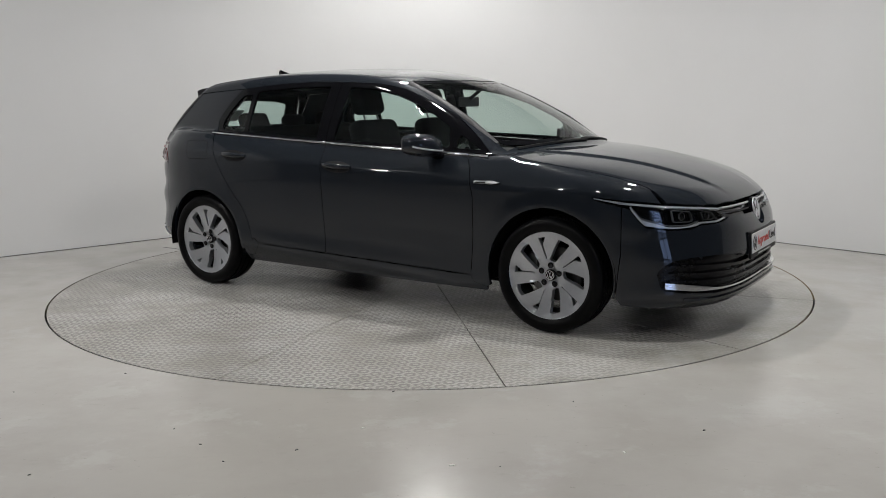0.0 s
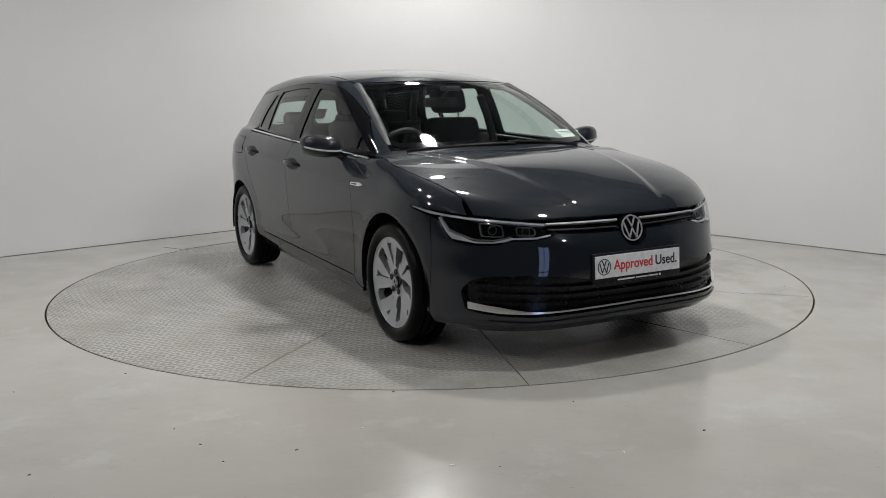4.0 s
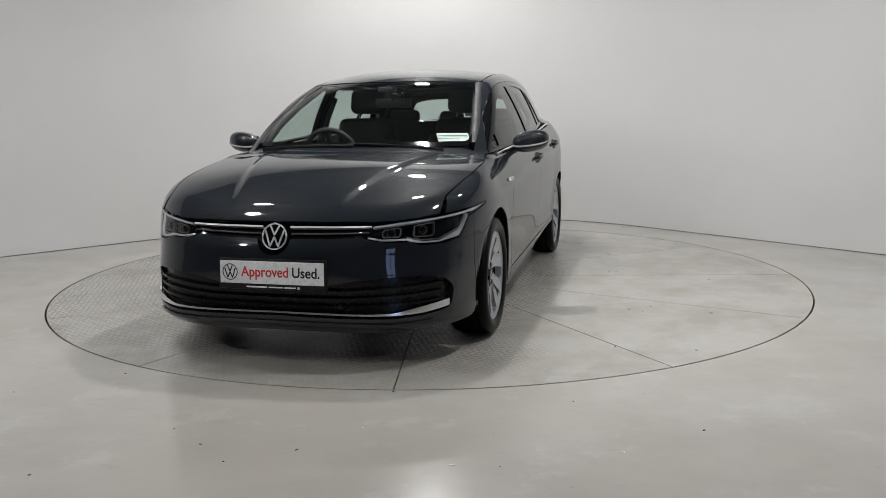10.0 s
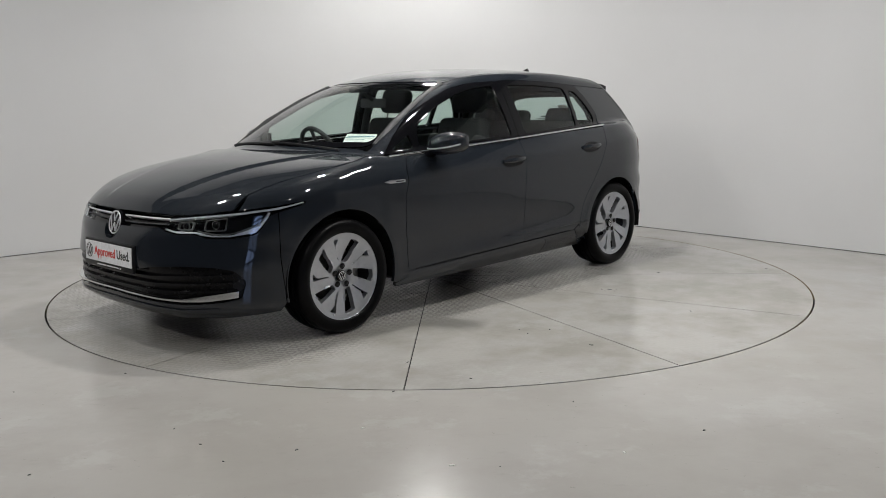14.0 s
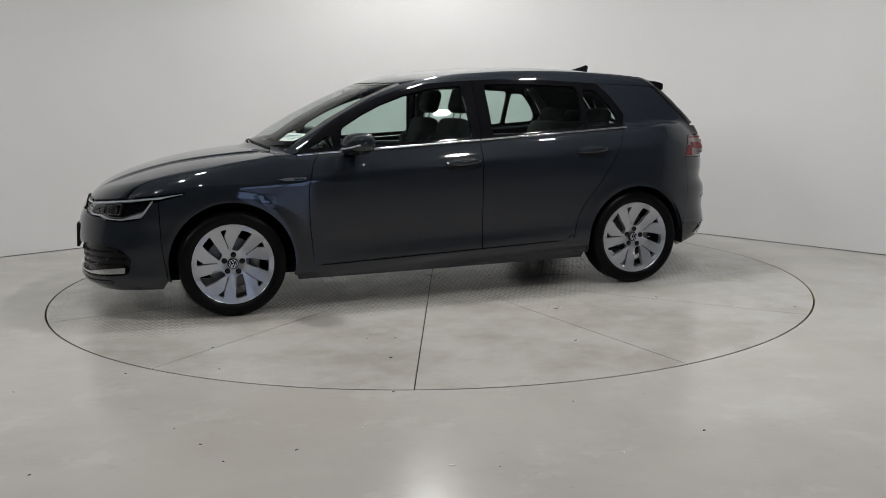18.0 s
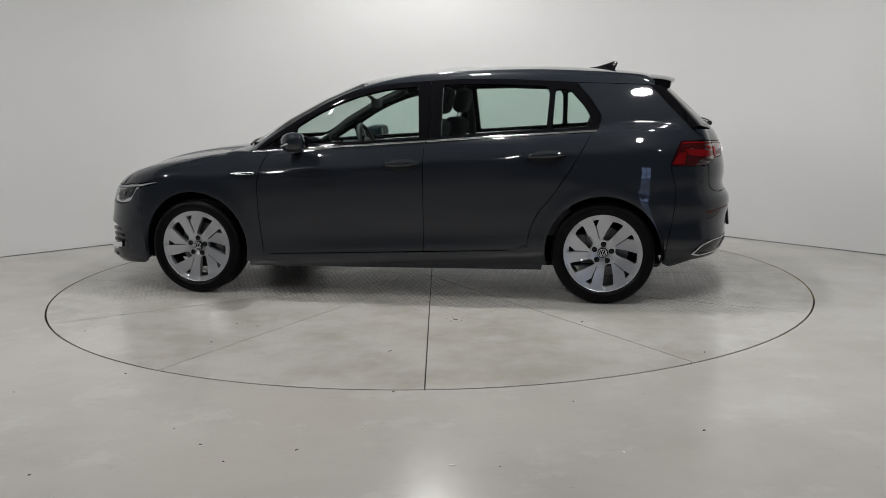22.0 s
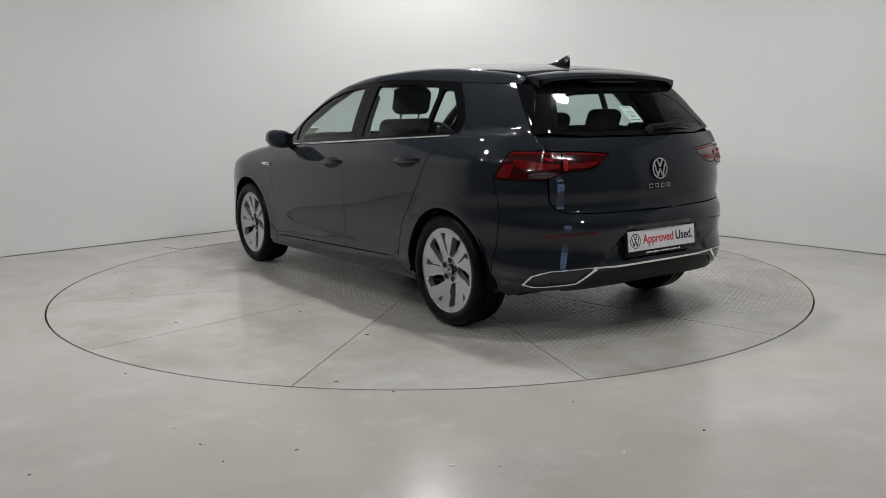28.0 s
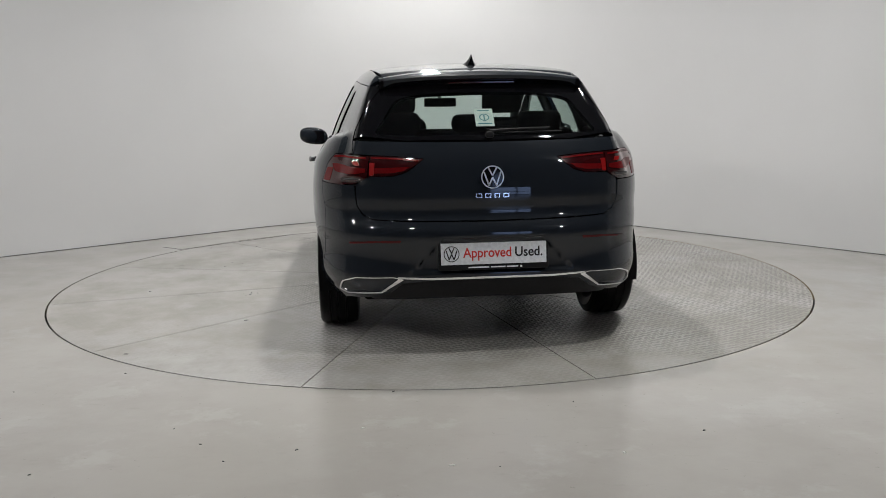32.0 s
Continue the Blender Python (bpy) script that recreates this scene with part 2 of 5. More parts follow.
HOOD_Z = spline((0.7, 0.975), (1.0, 0.962), (1.16, 0.952), (1.41, 0.925), (1.67, 0.878), (1.8, 0.842), (1.93, 0.796), (2.02, 0.752), (2.09, 0.705), (2.13, 0.665), (2.2, 0.56))
ROOF_Z = spline((1.3, 0.86), (1.16, 0.955), (1.0, 1.054), (0.8, 1.167), (0.6, 1.264), (0.45, 1.326), (0.3, 1.373), (0.12, 1.411), (-0.1, 1.436), (-0.35, 1.448), (-0.6, 1.451), (-0.9, 1.445), (-1.19, 1.427), (-1.4, 1.407), (-1.65, 1.370), (-1.9, 1.32))
BACK_X = spline((0.85, -2.02), (0.93, -2.005), (1.03, -1.968), (1.12, -1.892), (1.22, -1.79), (1.31, -1.69), (1.4, -1.585))


def skin(x, y, z):
    ay = np.abs(y)
    zt = z + 0.058 * np.clip(x, -1.6, 1.2)
    w = np.maximum(SIDE_W(zt), 0.2)
    for ax, rad in ((AXLE, ARCH_F), (-AXLE, ARCH_R)):
        rr = np.hypot(x - ax, z - HUB_Z)
        w = w + 0.004 * np.exp(-((rr - rad - 0.012) / 0.05) ** 2) * step(z, 0.2, 0.34)
    w = w - 0.03 * step(-x, 0.5, 1.5) * step(z, 0.72, 1.03)
    # a shallow hollow along the lower doors
    w = w - 0.004 * np.exp(-((z - 0.42) / 0.09) ** 2) * np.exp(-(x / 0.75) ** 4)
    xf, xr = np.maximum(NOSE_X(z), 1.5), np.minimum(TAIL_X(z), -1.5)
    uf = np.maximum(0, (x - 1.3) / (xf - 1.3))
    ur = np.maximum(0, (-x - 1.3) / (-xr - 1.3))
    vv = ay / w
    pf, pr = 2.6 + 0.7 * (1 - step(z, 0.3, 0.55)), 3.2 + 1.0 * (1 - step(z, 0.3, 0.55))
    df = ((uf**2.75 + vv**pf) ** (1 / pf) - 1) * 0.87
    dr = ((ur**2.5 + vv**pr) ** (1 / pr) - 1) * 0.87
    # shallow recess round the rear plate, wider below
    rim = 0.25 + 0.9 * (0.56 - z)
    dr = dr + 0.011 * (1 - step(ay, rim - 0.012, rim + 0.012)) * step(z, 0.395, 0.42) * (1 - step(z, 0.56, 0.585))
    d1 = np.where(x > 0, df, dr)
    crown = 0.022 * (ay / 0.7) ** 2 + 0.022 * step(x, 0.85, 1.5) * (ay / 0.78) ** 4 + 0.010 * step(x, 1.4, 2.0) * (ay / 0.7) ** 2
    ridge = 0.011 * step(ay - (0.24 + 0.27 * (2.1 - x)), -0.015, 0.035) * step(x, 1.0, 1.15) * (1 - step(x, 1.9, 2.1))
    deck = BELT(x) + 0.004
    hood = HOOD_Z(x) - crown - ridge
    top = deck + (hood - deck) * step(x, 0.9, 1.1)
    k = 0.03 + 0.04 * step(x, 0.9, 1.9)
    low = smax(d1, (z - top) * 0.85, k)
    # greenhouse
    h = z - 0.97
    yg = 0.803 - 0.34 * h - 0.33 * h * np.abs(h)
    yg = yg - 0.075 * np.maximum(0, x / 0.95) ** 2 - 0.085 * np.maximum(0, (-x - 0.15) / 1.4) ** 2.0
    gs = (ay - yg) * 0.93
    gt = (z - ROOF_Z(x + 0.26 * ay**2) + 0.05 * (ay / 0.6) ** 2) * 0.85
    gb = (BACK_X(z) + 0.20 * ay**2 - x) * 0.75
    up = smax(smax(gs, gt, 0.04), gb, 0.05)
    up = smax(up, 0.85 - z, 0.02)
    return smin(low, up, 0.022)


def grad(p, e=0.0015):
    x, y, z = p.T
    g = np.stack([skin(x + e, y, z) - skin(x - e, y, z), skin(x, y + e, z) - skin(x, y - e, z), skin(x, y, z + e) - skin(x, y, z - e)], 1)
    return g / np.maximum(np.linalg.norm(g, axis=1, keepdims=True), 1e-9)


def shoot(o, d, reach, steps=70):
    """First crossing of the skin along rays from outside."""
    o, d = np.atleast_2d(o), np.atleast_2d(d)
    t = np.full(len(o), np.nan)
    for s in np.linspace(0, reach, steps)[1:]:
        q = o + d * s
        new_hit = np.isnan(t) & (skin(*q.T) < 0)
        t[new_hit] = s
    hi = np.where(np.isnan(t), reach, t)
    lo = hi - reach / (steps - 1)
    for _ in range(22):
        mid = (lo + hi) / 2
        ins = skin(*(o + d * mid[:, None]).T) < 0
        hi, lo = np.where(ins, mid, hi), np.where(ins, lo, mid)
    return o + d * hi[:, None]


class Side:
    """Seen from the side: x, z."""
    def to(self, p): return np.stack([p[:, 0], p[:, 2]], 1)
    def on(self, q): return shoot(np.stack([q[:, 0], np.full(len(q), 1.05), q[:, 1]], 1), np.array([[0, -1.0, 0]]), 1.0)


class Round:
    """About an upright axis at x = a: angle (as arc length), z."""
    def __init__(self, a, sign): self.a, self.s = a, sign
    def to(self, p): return np.stack([np.arctan2(p[:, 1], (p[:, 0] - self.a) * self.s) * 0.9, p[:, 2]], 1)
    def on(self, q):
        f = q[:, 0] / 0.9
        d = np.stack([np.cos(f) * self.s, np.sin(f), np.zeros(len(f))], 1)
        o = np.stack([np.full(len(f), self.a), np.zeros(len(f)), q[:, 1]], 1)
        return shoot(o + d * 1.6, -d, 1.5, 90)


class Roll:
    """About the lengthwise axis at height h: x, angle."""
    def __init__(self, h): self.h = h
    def to(self, p): return np.stack([p[:, 0], np.arctan2(p[:, 2] - self.h, p[:, 1]) * 0.7], 1)
    def on(self, q):
        f = q[:, 1] / 0.7
        d = np.stack([np.zeros(len(f)), np.cos(f), np.sin(f)], 1)
        return shoot(np.stack([q[:, 0], np.zeros(len(f)), np.full(len(f), self.h)], 1) + d * 1.15, -d, 1.1)


class Slant:
    """Along a slanting line in the x-z plane, from above."""
    def __init__(self, dx, dz):
        n = math.hypot(dx, dz)
        self.d = np.array([dx / n, 0, dz / n])
        self.e = np.array([-dz / n, 0, dx / n])
    def to(self, p): return np.stack([p @ self.e, p[:, 1]], 1)
    def on(self, q):
        o = q[:, :1] * self.e + np.stack([np.zeros(len(q)), q[:, 1], np.zeros(len(q))], 1)
        return shoot(o - self.d * 2.6 + 0, self.d[None], 3.2, 160)


SIDE, FRONT, REAR, RAIL, FLANK = Side(), Round(1.0, 1), Round(-1.0, -1), Roll(0.9), Roll(0.45)
HOODWARD, DOWN, BACKWARD = Slant(-0.5, -0.87), Slant(0, -1), Slant(0.8, -0.6)


def S(*q):
    """Points on the flank from (x, z)."""
    return SIDE.on(np.array(q, float))


def F(*q):
    """Points on the front from (y, z)."""
    q = np.array(q, float)
    return shoot(np.stack([np.full(len(q), 2.4), q[:, 0], q[:, 1]], 1), np.array([[-1.0, 0, 0]]), 1.6, 110)


def B(*q):
    """Points on the back from (y, z)."""
    q = np.array(q, float)
    return shoot(np.stack([np.full(len(q), -2.4), q[:, 0], q[:, 1]], 1), np.array([[1.0, 0, 0]]), 1.6, 110)


def T(*q):
    """Points on the top from (x, y)."""
    q = np.array(q, float)
    return shoot(np.stack([q[:, 0], q[:, 1], np.full(len(q), 1.7)], 1), np.array([[0, 0, -1.0]]), 1.5, 110)


def arc(cx, cz, r, a0, a1, n=22):
    return [(cx + r * math.cos(radians(a)), cz + r * math.sin(radians(a))) for a in np.linspace(a0, a1, n)]


def fillet(q, r):
    """Rounds the corners of a closed outline in the plane."""
    q, out = np.asarray(q, float), []
    n = len(q)
    for i in range(n):
        a, b, c = q[i - 1], q[i], q[(i + 1) % n]
        u, v = a - b, c - b
        lu, lv = np.linalg.norm(u), np.linalg.norm(v)
        if lu < 1e-6 or lv < 1e-6:
            continue
        k = min(r, lu * 0.45, lv * 0.45)
        bend = 1 + (u @ v) / (lu * lv)
        if k < 1e-4 or bend < 0.02:
            out.append(b)
            continue
        p0, p1 = b + u / lu * k, b + v / lv * k
        for t in (0, 0.25, 0.5, 0.75, 1):
            out.append((1 - t) ** 2 * p0 + 2 * t * (1 - t) * b + t * t * p1)
    return np.array(out)


def dense(q, gap):
    out = []
    for a, b in zip(q, np.roll(q, -1, 0)):
        n = max(1, int(np.linalg.norm(b - a) / gap + 0.5))
        out += [a + (b - a) * i / n for i in range(n)]
    return np.array(out)


def inset(q, d):
    s = np.sum(q[:, 0] * np.roll(q[:, 1], -1) - np.roll(q[:, 0], -1) * q[:, 1])
    t = np.roll(q, -1, 0) - np.roll(q, 1, 0)
    t = t / np.maximum(np.linalg.norm(t, axis=1, keepdims=True), 1e-9)
    return q + np.stack([-t[:, 1], t[:, 0]], 1) * d * (1 if s > 0 else -1)


def inside(p, loop):
    x, y = p[:, 0], p[:, 1]
    r = np.zeros(len(p), bool)
    for a, b in zip(loop, np.roll(loop, -1, 0)):
        hit = ((a[1] > y) != (b[1] > y)) & (x < (b[0] - a[0]) * (y - a[1]) / (b[1] - a[1] + 1e-12) + a[0])
        r ^= hit
    return r


def fill(outer, holes=(), gap=0.03):
    """Triangles over an outline with holes, with an inner grid."""
    from mathutils.geometry import delaunay_2d_cdt
    loops = [outer, *holes]
    lo, hi = outer.min(0), outer.max(0)
    gx, gy = np.meshgrid(np.arange(lo[0] + gap / 2, hi[0], gap), np.arange(lo[1] + gap / 2, hi[1], gap))
    gx[1::2] += gap / 2
    g = np.stack([gx.ravel(), gy.ravel()], 1)
    keep = inside(g, outer)
    for h in holes:
        keep &= ~inside(g, h)
    g = g[keep]
    edge = np.concatenate(loops)
    if len(g):
        near = np.array([np.min((edge[:, 0] - p[0]) ** 2 + (edge[:, 1] - p[1]) ** 2) for p in g])
        g = g[near > (gap * 0.42) ** 2]
    pts = np.concatenate([edge, g]) if len(g) else edge
    es, k = [], 0
    for l in loops:
        es += [(k + i, k + (i + 1) % len(l)) for i in range(len(l))]
        k += len(l)
    vo, _, fo, *_ = delaunay_2d_cdt([Vector(p) for p in pts], es, [], 0, 1e-6)
    v = np.array([tuple(p) for p in vo])
    f = np.array([tuple(t) for t in fo if len(t) == 3])
    c = v[f].mean(1)
    ok = inside(c, outer)
    for h in holes:
        ok &= ~inside(c, h)
    return v, f[ok]


def flip(ob, name=None):
    """The same piece on the car's other side."""
    me = ob.data
    n = len(me.vertices)
    co = np.empty(n * 3)
    me.vertices.foreach_get("co", co)
    co = co.reshape(-1, 3) * [1, -1, 1]
    faces = [tuple(p.vertices)[::-1] for p in me.polygons]
    nor = None
    if me.has_custom_normals:
        nor = np.zeros((n, 3))
        cn = np.empty(len(me.loops) * 3)
        me.corner_normals.foreach_get("vector", cn)
        li = np.empty(len(me.loops), int)
        me.loops.foreach_get("vertex_index", li)
        nor[li] = cn.reshape(-1, 3)
        nor *= [1, -1, 1]
    o = mesh_ob(name or ob.name.split(".")[0], co, faces, me.materials[0], ob.parent, ob.get("label", ""), bool(len(me.polygons) and me.polygons[0].use_smooth), nor)
    return o


def panel(name, view, outline, mat, parent, label="", lift=0.0, depth=0.02, gap=0.0022, holes=(), r=0.012, grid=0.03, both=False, whole=False, hole_r=0.012, dish=None):
    """A sheet cut from the skin along an outline of points, with turned-in rims."""
    pts = np.asarray(outline, float)
    if whole:
        other = pts[::-1] * [1, -1, 1]
        keep = np.abs(other[:, 1]) > 1e-4
        pts = np.concatenate([pts, other[keep]])
    outer = inset(dense(fillet(view.to(pts), r), grid * 0.8), gap)
    hs = [inset(dense(fillet(view.to(np.asarray(h, float)), hole_r), grid * 0.8), -gap) for h in holes]
    v2, f = fill(outer, hs, grid)
    p = view.on(v2)
    n = grad(p)
    if dish is not None:
        p = p - n * dish(p)[:, None]
    p = p + n * lift
    a = p[f]
    face_n = np.cross(a[:, 1] - a[:, 0], a[:, 2] - a[:, 0])
    bad = np.einsum("ij,ij->i", face_n, n[f].mean(1)) < 0
    f[bad] = f[bad][:, ::-1]
    # turned-in rim
    cnt = {}
    for t in f:
        for i in range(3):
            cnt[(t[i], t[(i + 1) % 3])] = 1
    rim = [e for e in cnt if (e[1], e[0]) not in cnt]
    ids = sorted({i for e in rim for i in e})
    m0, m1 = {i: len(p) + j for j, i in enumerate(ids)}, {i: len(p) + len(ids) + j for j, i in enumerate(ids)}
    wall = [(m0[b], m0[a], m1[a], m1[b]) for a, b in rim]
    vs = np.concatenate([p, p[ids], p[ids] - n[ids] * depth])
    out = np.zeros((len(p), 3))
    for a, b in rim:
        w = np.cross(p[b] - p[a], n[a])
        w = w / max(np.linalg.norm(w), 1e-9)
        out[a] += w
        out[b] += w
    on = out[ids] / np.maximum(np.linalg.norm(out[ids], axis=1, keepdims=True), 1e-9)
    ob = mesh_ob(name, vs, [tuple(t) for t in f] + wall, mat, parent, label, True, np.concatenate([n, on, on]))
    if both:
        return ob, flip(ob)
    return ob


# ---- the car ----
car = tagged(new("car"), "dark grey metallic five-door hatchback on a round turntable", "car")


def arch_edge(ax, r, a0, a1, n=24):
    return arc(ax, HUB_Z, r, a0, a1, n)


def line(*q, n=6):
    """A finer broken line through points of the plane."""
    q = np.array(q, float)
    out = [q[0]]
    for a, b in zip(q, q[1:]):
        out += [a + (b - a) * k / n for k in range(1, n + 1)]
    return [tuple(p) for p in out]


# side outlines, x and z
SILL_TOP = lambda x: 0.297 - 0.032 * x
B_X = -0.222
DOOR_FRONT = line((0.838, SILL_TOP(0.84)), (0.858, 0.50), (0.861, 0.71), (0.826, 0.86), (0.79, BELT(0.79) - 0.009), n=3)
DOOR_BACK = line((-1.238, BELT(-1.238) - 0.009), (-1.185, 0.925), (-1.10, 0.783), (-0.992, 0.63), n=3) + arch_edge(-AXLE, ARCH_R + 0.107, 36, 2, 8) + [(-0.845, 0.36), (-0.79, SILL_TOP(-0.79))]
HOOD_EDGE = line((0.95, 0.742), (1.2, 0.782), (1.49, 0.774), (1.68, 0.748), (1.80, 0.722), n=3)
WING_SEAM = line((1.70, 0.688), (1.70, 0.45), (1.675, 0.225), n=4)
TAIL_SEAM = line((-1.655, 0.24), (-1.70, 0.45), (-1.728, 0.61), (-1.72, 0.72), (-1.692, 0.828), n=4)
TRIM_EDGE = [(-1.812, 1.045), (-1.772, 1.09), (-1.70, 1.165), (-1.632, 1.24), (-1.572, 1.3015)]
panel("front_fender", FLANK, np.concatenate([S(*DOOR_FRONT), S((0.93, 0.922)), T(*HOOD_EDGE), F((0.735, 0.700)), S((1.70, 0.717), (1.555, 0.7315), (1.565, 0.7205), *WING_SEAM), S(*arch_edge(AXLE, ARCH_F, -14, 194, 30)), S((0.945, 0.215), (0.86, 0.235))]), PAINT, car, "dark grey front wing with wheel arch", both=True, r=0.004)
door_f = S(*DOOR_FRONT, (B_X - 0.003, BELT(B_X) - 0.009), (B_X, 0.7), (B_X + 0.004, SILL_TOP(B_X)))
panel("front_door", FLANK, door_f, PAINT, car, "dark grey front door", both=True, r=0.02)
door_r = S((B_X + 0.004, SILL_TOP(B_X)), (B_X, 0.7), (B_X - 0.003, BELT(B_X) - 0.009), *DOOR_BACK)
panel("rear_door", FLANK, door_r, PAINT, car, "dark grey rear door", both=True, r=0.014)
ql = np.concatenate([S(*DOOR_BACK), S((-0.86, 0.245), (-0.945, 0.225)), S(*arch_edge(-AXLE, ARCH_R, 194, -14, 30))[::-1][::-1], S(*TAIL_SEAM), S((-1.752, 0.968)), B((0.655, 0.972), (0.660, 1.0)), S(*TRIM_EDGE), S((-1.13, 1.324), (-1.215, 1.235), (-1.29, 1.122), (-1.265, BELT(-1.265)))])
panel("rear_quarter_panel", FLANK, ql, PAINT, car, "dark grey rear quarter with wheel arch", both=True, r=0.006)
panel("sill", SIDE, S((0.838, SILL_TOP(0.84) - 0.002), (0.86, 0.233), (0.945, 0.213), (0.94, 0.19), (-0.94, 0.19), (-0.945, 0.222), (-0.86, 0.243), (-0.79, SILL_TOP(-0.79) - 0.002)), PAINT, car, "dark grey door sill", both=True, r=0.003)

# inner sills close the joints ahead of and behind the doors
for loop in (((-0.74, 0.34), (-0.74, 0.20), (-0.945, 0.205), (-0.93, 0.33)), ((0.80, 0.30), (0.80, 0.20), (0.94, 0.205), (0.925, 0.30))):
    panel("inner_sill", SIDE, S(*loop), PAINT, car, "dark grey inner sill", lift=-0.003, depth=0.0, gap=0.0, r=0.004, grid=0.02, both=True)

# window band
DLO = [(0.905, BELT(0.9) + 0.008), (0.80, 1.022), (0.636, 1.136), (0.494, 1.204), (0.396, 1.246), (0.241, 1.299), (0.06, 1.331), (-0.155, 1.345), (-0.40, 1.355), (-0.75, 1.348), (-1.13, 1.324), (-1.215, 1.235), (-1.29, 1.122), (-1.265, BELT(-1.26) + 0.008)]
GF = [(0.645, BELT(0.64) + 0.03), (0.625, 1.075), (0.50, 1.150), (0.38, 1.207), (0.22, 1.262), (0.05, 1.298), (-0.10, 1.312), (-0.155, 1.315), (-0.185, BELT(-0.18) + 0.022)]
GM = [(-0.325, BELT(-0.32) + 0.022), (-0.315, 1.322), (-0.6, 1.322), (-0.955, 1.304), (-0.975, 1.26), (-0.962, BELT(-0.96) + 0.022)]
GQ = [(-1.0, BELT(-1.0) + 0.022), (-1.012, 1.285), (-1.10, 1.279), (-1.19, 1.18), (-1.235, 1.10), (-1.225, BELT(-1.22) + 0.024)]
GT = [(0.845, BELT(0.84) + 0.028), (0.70, 1.035), (0.685, BELT(0.68) + 0.028)]


def frame_part(name, outer, hole, label, side_holes=()):
    return panel(name, SIDE, S(*outer), BLACK_GLOSS, car, label, depth=0.02, gap=0.001, holes=[S(*hole)] + [S(*h) for h in side_holes], r=0.01, hole_r=0.02, grid=0.025, both=True)


front_frame = [(0.905, BELT(0.9) + 0.008)] + DLO[1:7] + [(-0.155, 1.345), (-0.2335, 1.348), (-0.246, BELT(-0.245) + 0.008)]
rear_frame = [(-0.2475, BELT(-0.248) + 0.008), (-0.235, 1.348), *DLO[8:13], (-1.265, BELT(-1.26) + 0.008)]
frame_part("front_window_frame", front_frame, GF, "gloss black window frame", [GT])
frame_part("rear_window_frame", rear_frame, GM, "gloss black window frame", [GQ])
for nm, g in (("front_side_window", GF), ("rear_side_window", GM), ("rear_quarter_window", GQ), ("front_quarter_window", GT)):
    panel(nm, SIDE, S(*g), GLASS, car, "tinted side window glass", lift=-0.006, depth=0.004, gap=-0.004, r=0.02, grid=0.05, both=True)
for x0, x1 in ((0.91, 0.795), (0.785, -0.228), (-0.236, -1.268)):
    xs = np.linspace(x0, x1, 14)
    p = S(*[(x, BELT(x)) for x in xs])
    q = p + grad(p) * [[0, 1, 0]] * 0.004
    bm = bmesh.new()
    tube(bm, q, 0.0075, 10)
    flip(part("chrome_belt_strip", bm, CHROME, car, "bright chrome belt line strip", True))


# roof rail and front pillar
SCREEN_SIDE = [(0.86, 0.668), (0.72, 0.648), (0.55, 0.62), (0.38, 0.588), (0.20, 0.556)]
rail_up = T((0.985, 0.695), *SCREEN_SIDE, (0.1, 0.555), (-0.3, 0.55), (-0.8, 0.545), (-1.2, 0.53), (-1.60, 0.50))
rail_low = S((-1.60, 1.30), *DLO[10:0:-1], (0.905, BELT(0.9) + 0.009), (0.955, 0.925))
panel("roof_rail", RAIL, np.concatenate([rail_up, rail_low]), PAINT, car, "dark grey front pillar and roof rail", gap=0.0005, r=0.002, grid=0.02, both=True)
# roof, screen, bonnet
roof_front = [(0.39, 0.0), (0.362, 0.2), (0.285, 0.4), (0.195, 0.545)]
panel("roof", DOWN, T(*roof_front, (0.1, 0.554), (-0.3, 0.549), (-0.8, 0.544), (-1.2, 0.529), (-1.585, 0.499), (-1.60, 0.3), (-1.605, 0.0)), PAINT, car, "dark grey roof panel", whole=True, gap=0.0015, r=0.004, grid=0.04)
screen = T((0.395, 0.0), (0.367, 0.2), (0.29, 0.4), (0.20, 0.55), (0.38, 0.585), (0.55, 0.617), (0.72, 0.645), (0.86, 0.664), (0.94, 0.63), (1.045, 0.45), (1.125, 0.2), (1.15, 0.0))
screen_in = T((0.43, 0.0), (0.405, 0.2), (0.33, 0.4), (0.255, 0.52), (0.40, 0.555), (0.55, 0.588), (0.72, 0.617), (0.84, 0.636), (0.905, 0.622), (1.0, 0.44), (1.075, 0.2), (1.10, 0.0))
other = screen_in[::-1] * [1, -1, 1]
hole = np.concatenate([screen_in, other[np.abs(other[:, 1]) > 1e-4]])
panel("windscreen_border", DOWN, screen, BLACK_GLOSS, car, "black ceramic windscreen border", whole=True, holes=[hole], gap=0.0005, r=0.02, hole_r=0.03, grid=0.03, lift=-0.003, depth=0.006)
panel("windscreen", DOWN, screen_in, GLASS_FRONT, car, "clear laminated windscreen", whole=True, gap=-0.004, r=0.03, grid=0.05, lift=-0.004, depth=0.004)
hood_out = np.concatenate([T((1.14, 0.0), (1.118, 0.2), (1.045, 0.45), (0.97, 0.62), *HOOD_EDGE), F((0.72, 0.702), (0.64, 0.692), (0.55, 0.684), (0.45, 0.680), (0.25, 0.682), (0.0, 0.681))])
panel("bonnet", HOODWARD, hood_out, PAINT, car, "dark grey bonnet with two sharp ridges", whole=True, gap=0.0025, r=0.01, grid=0.016)

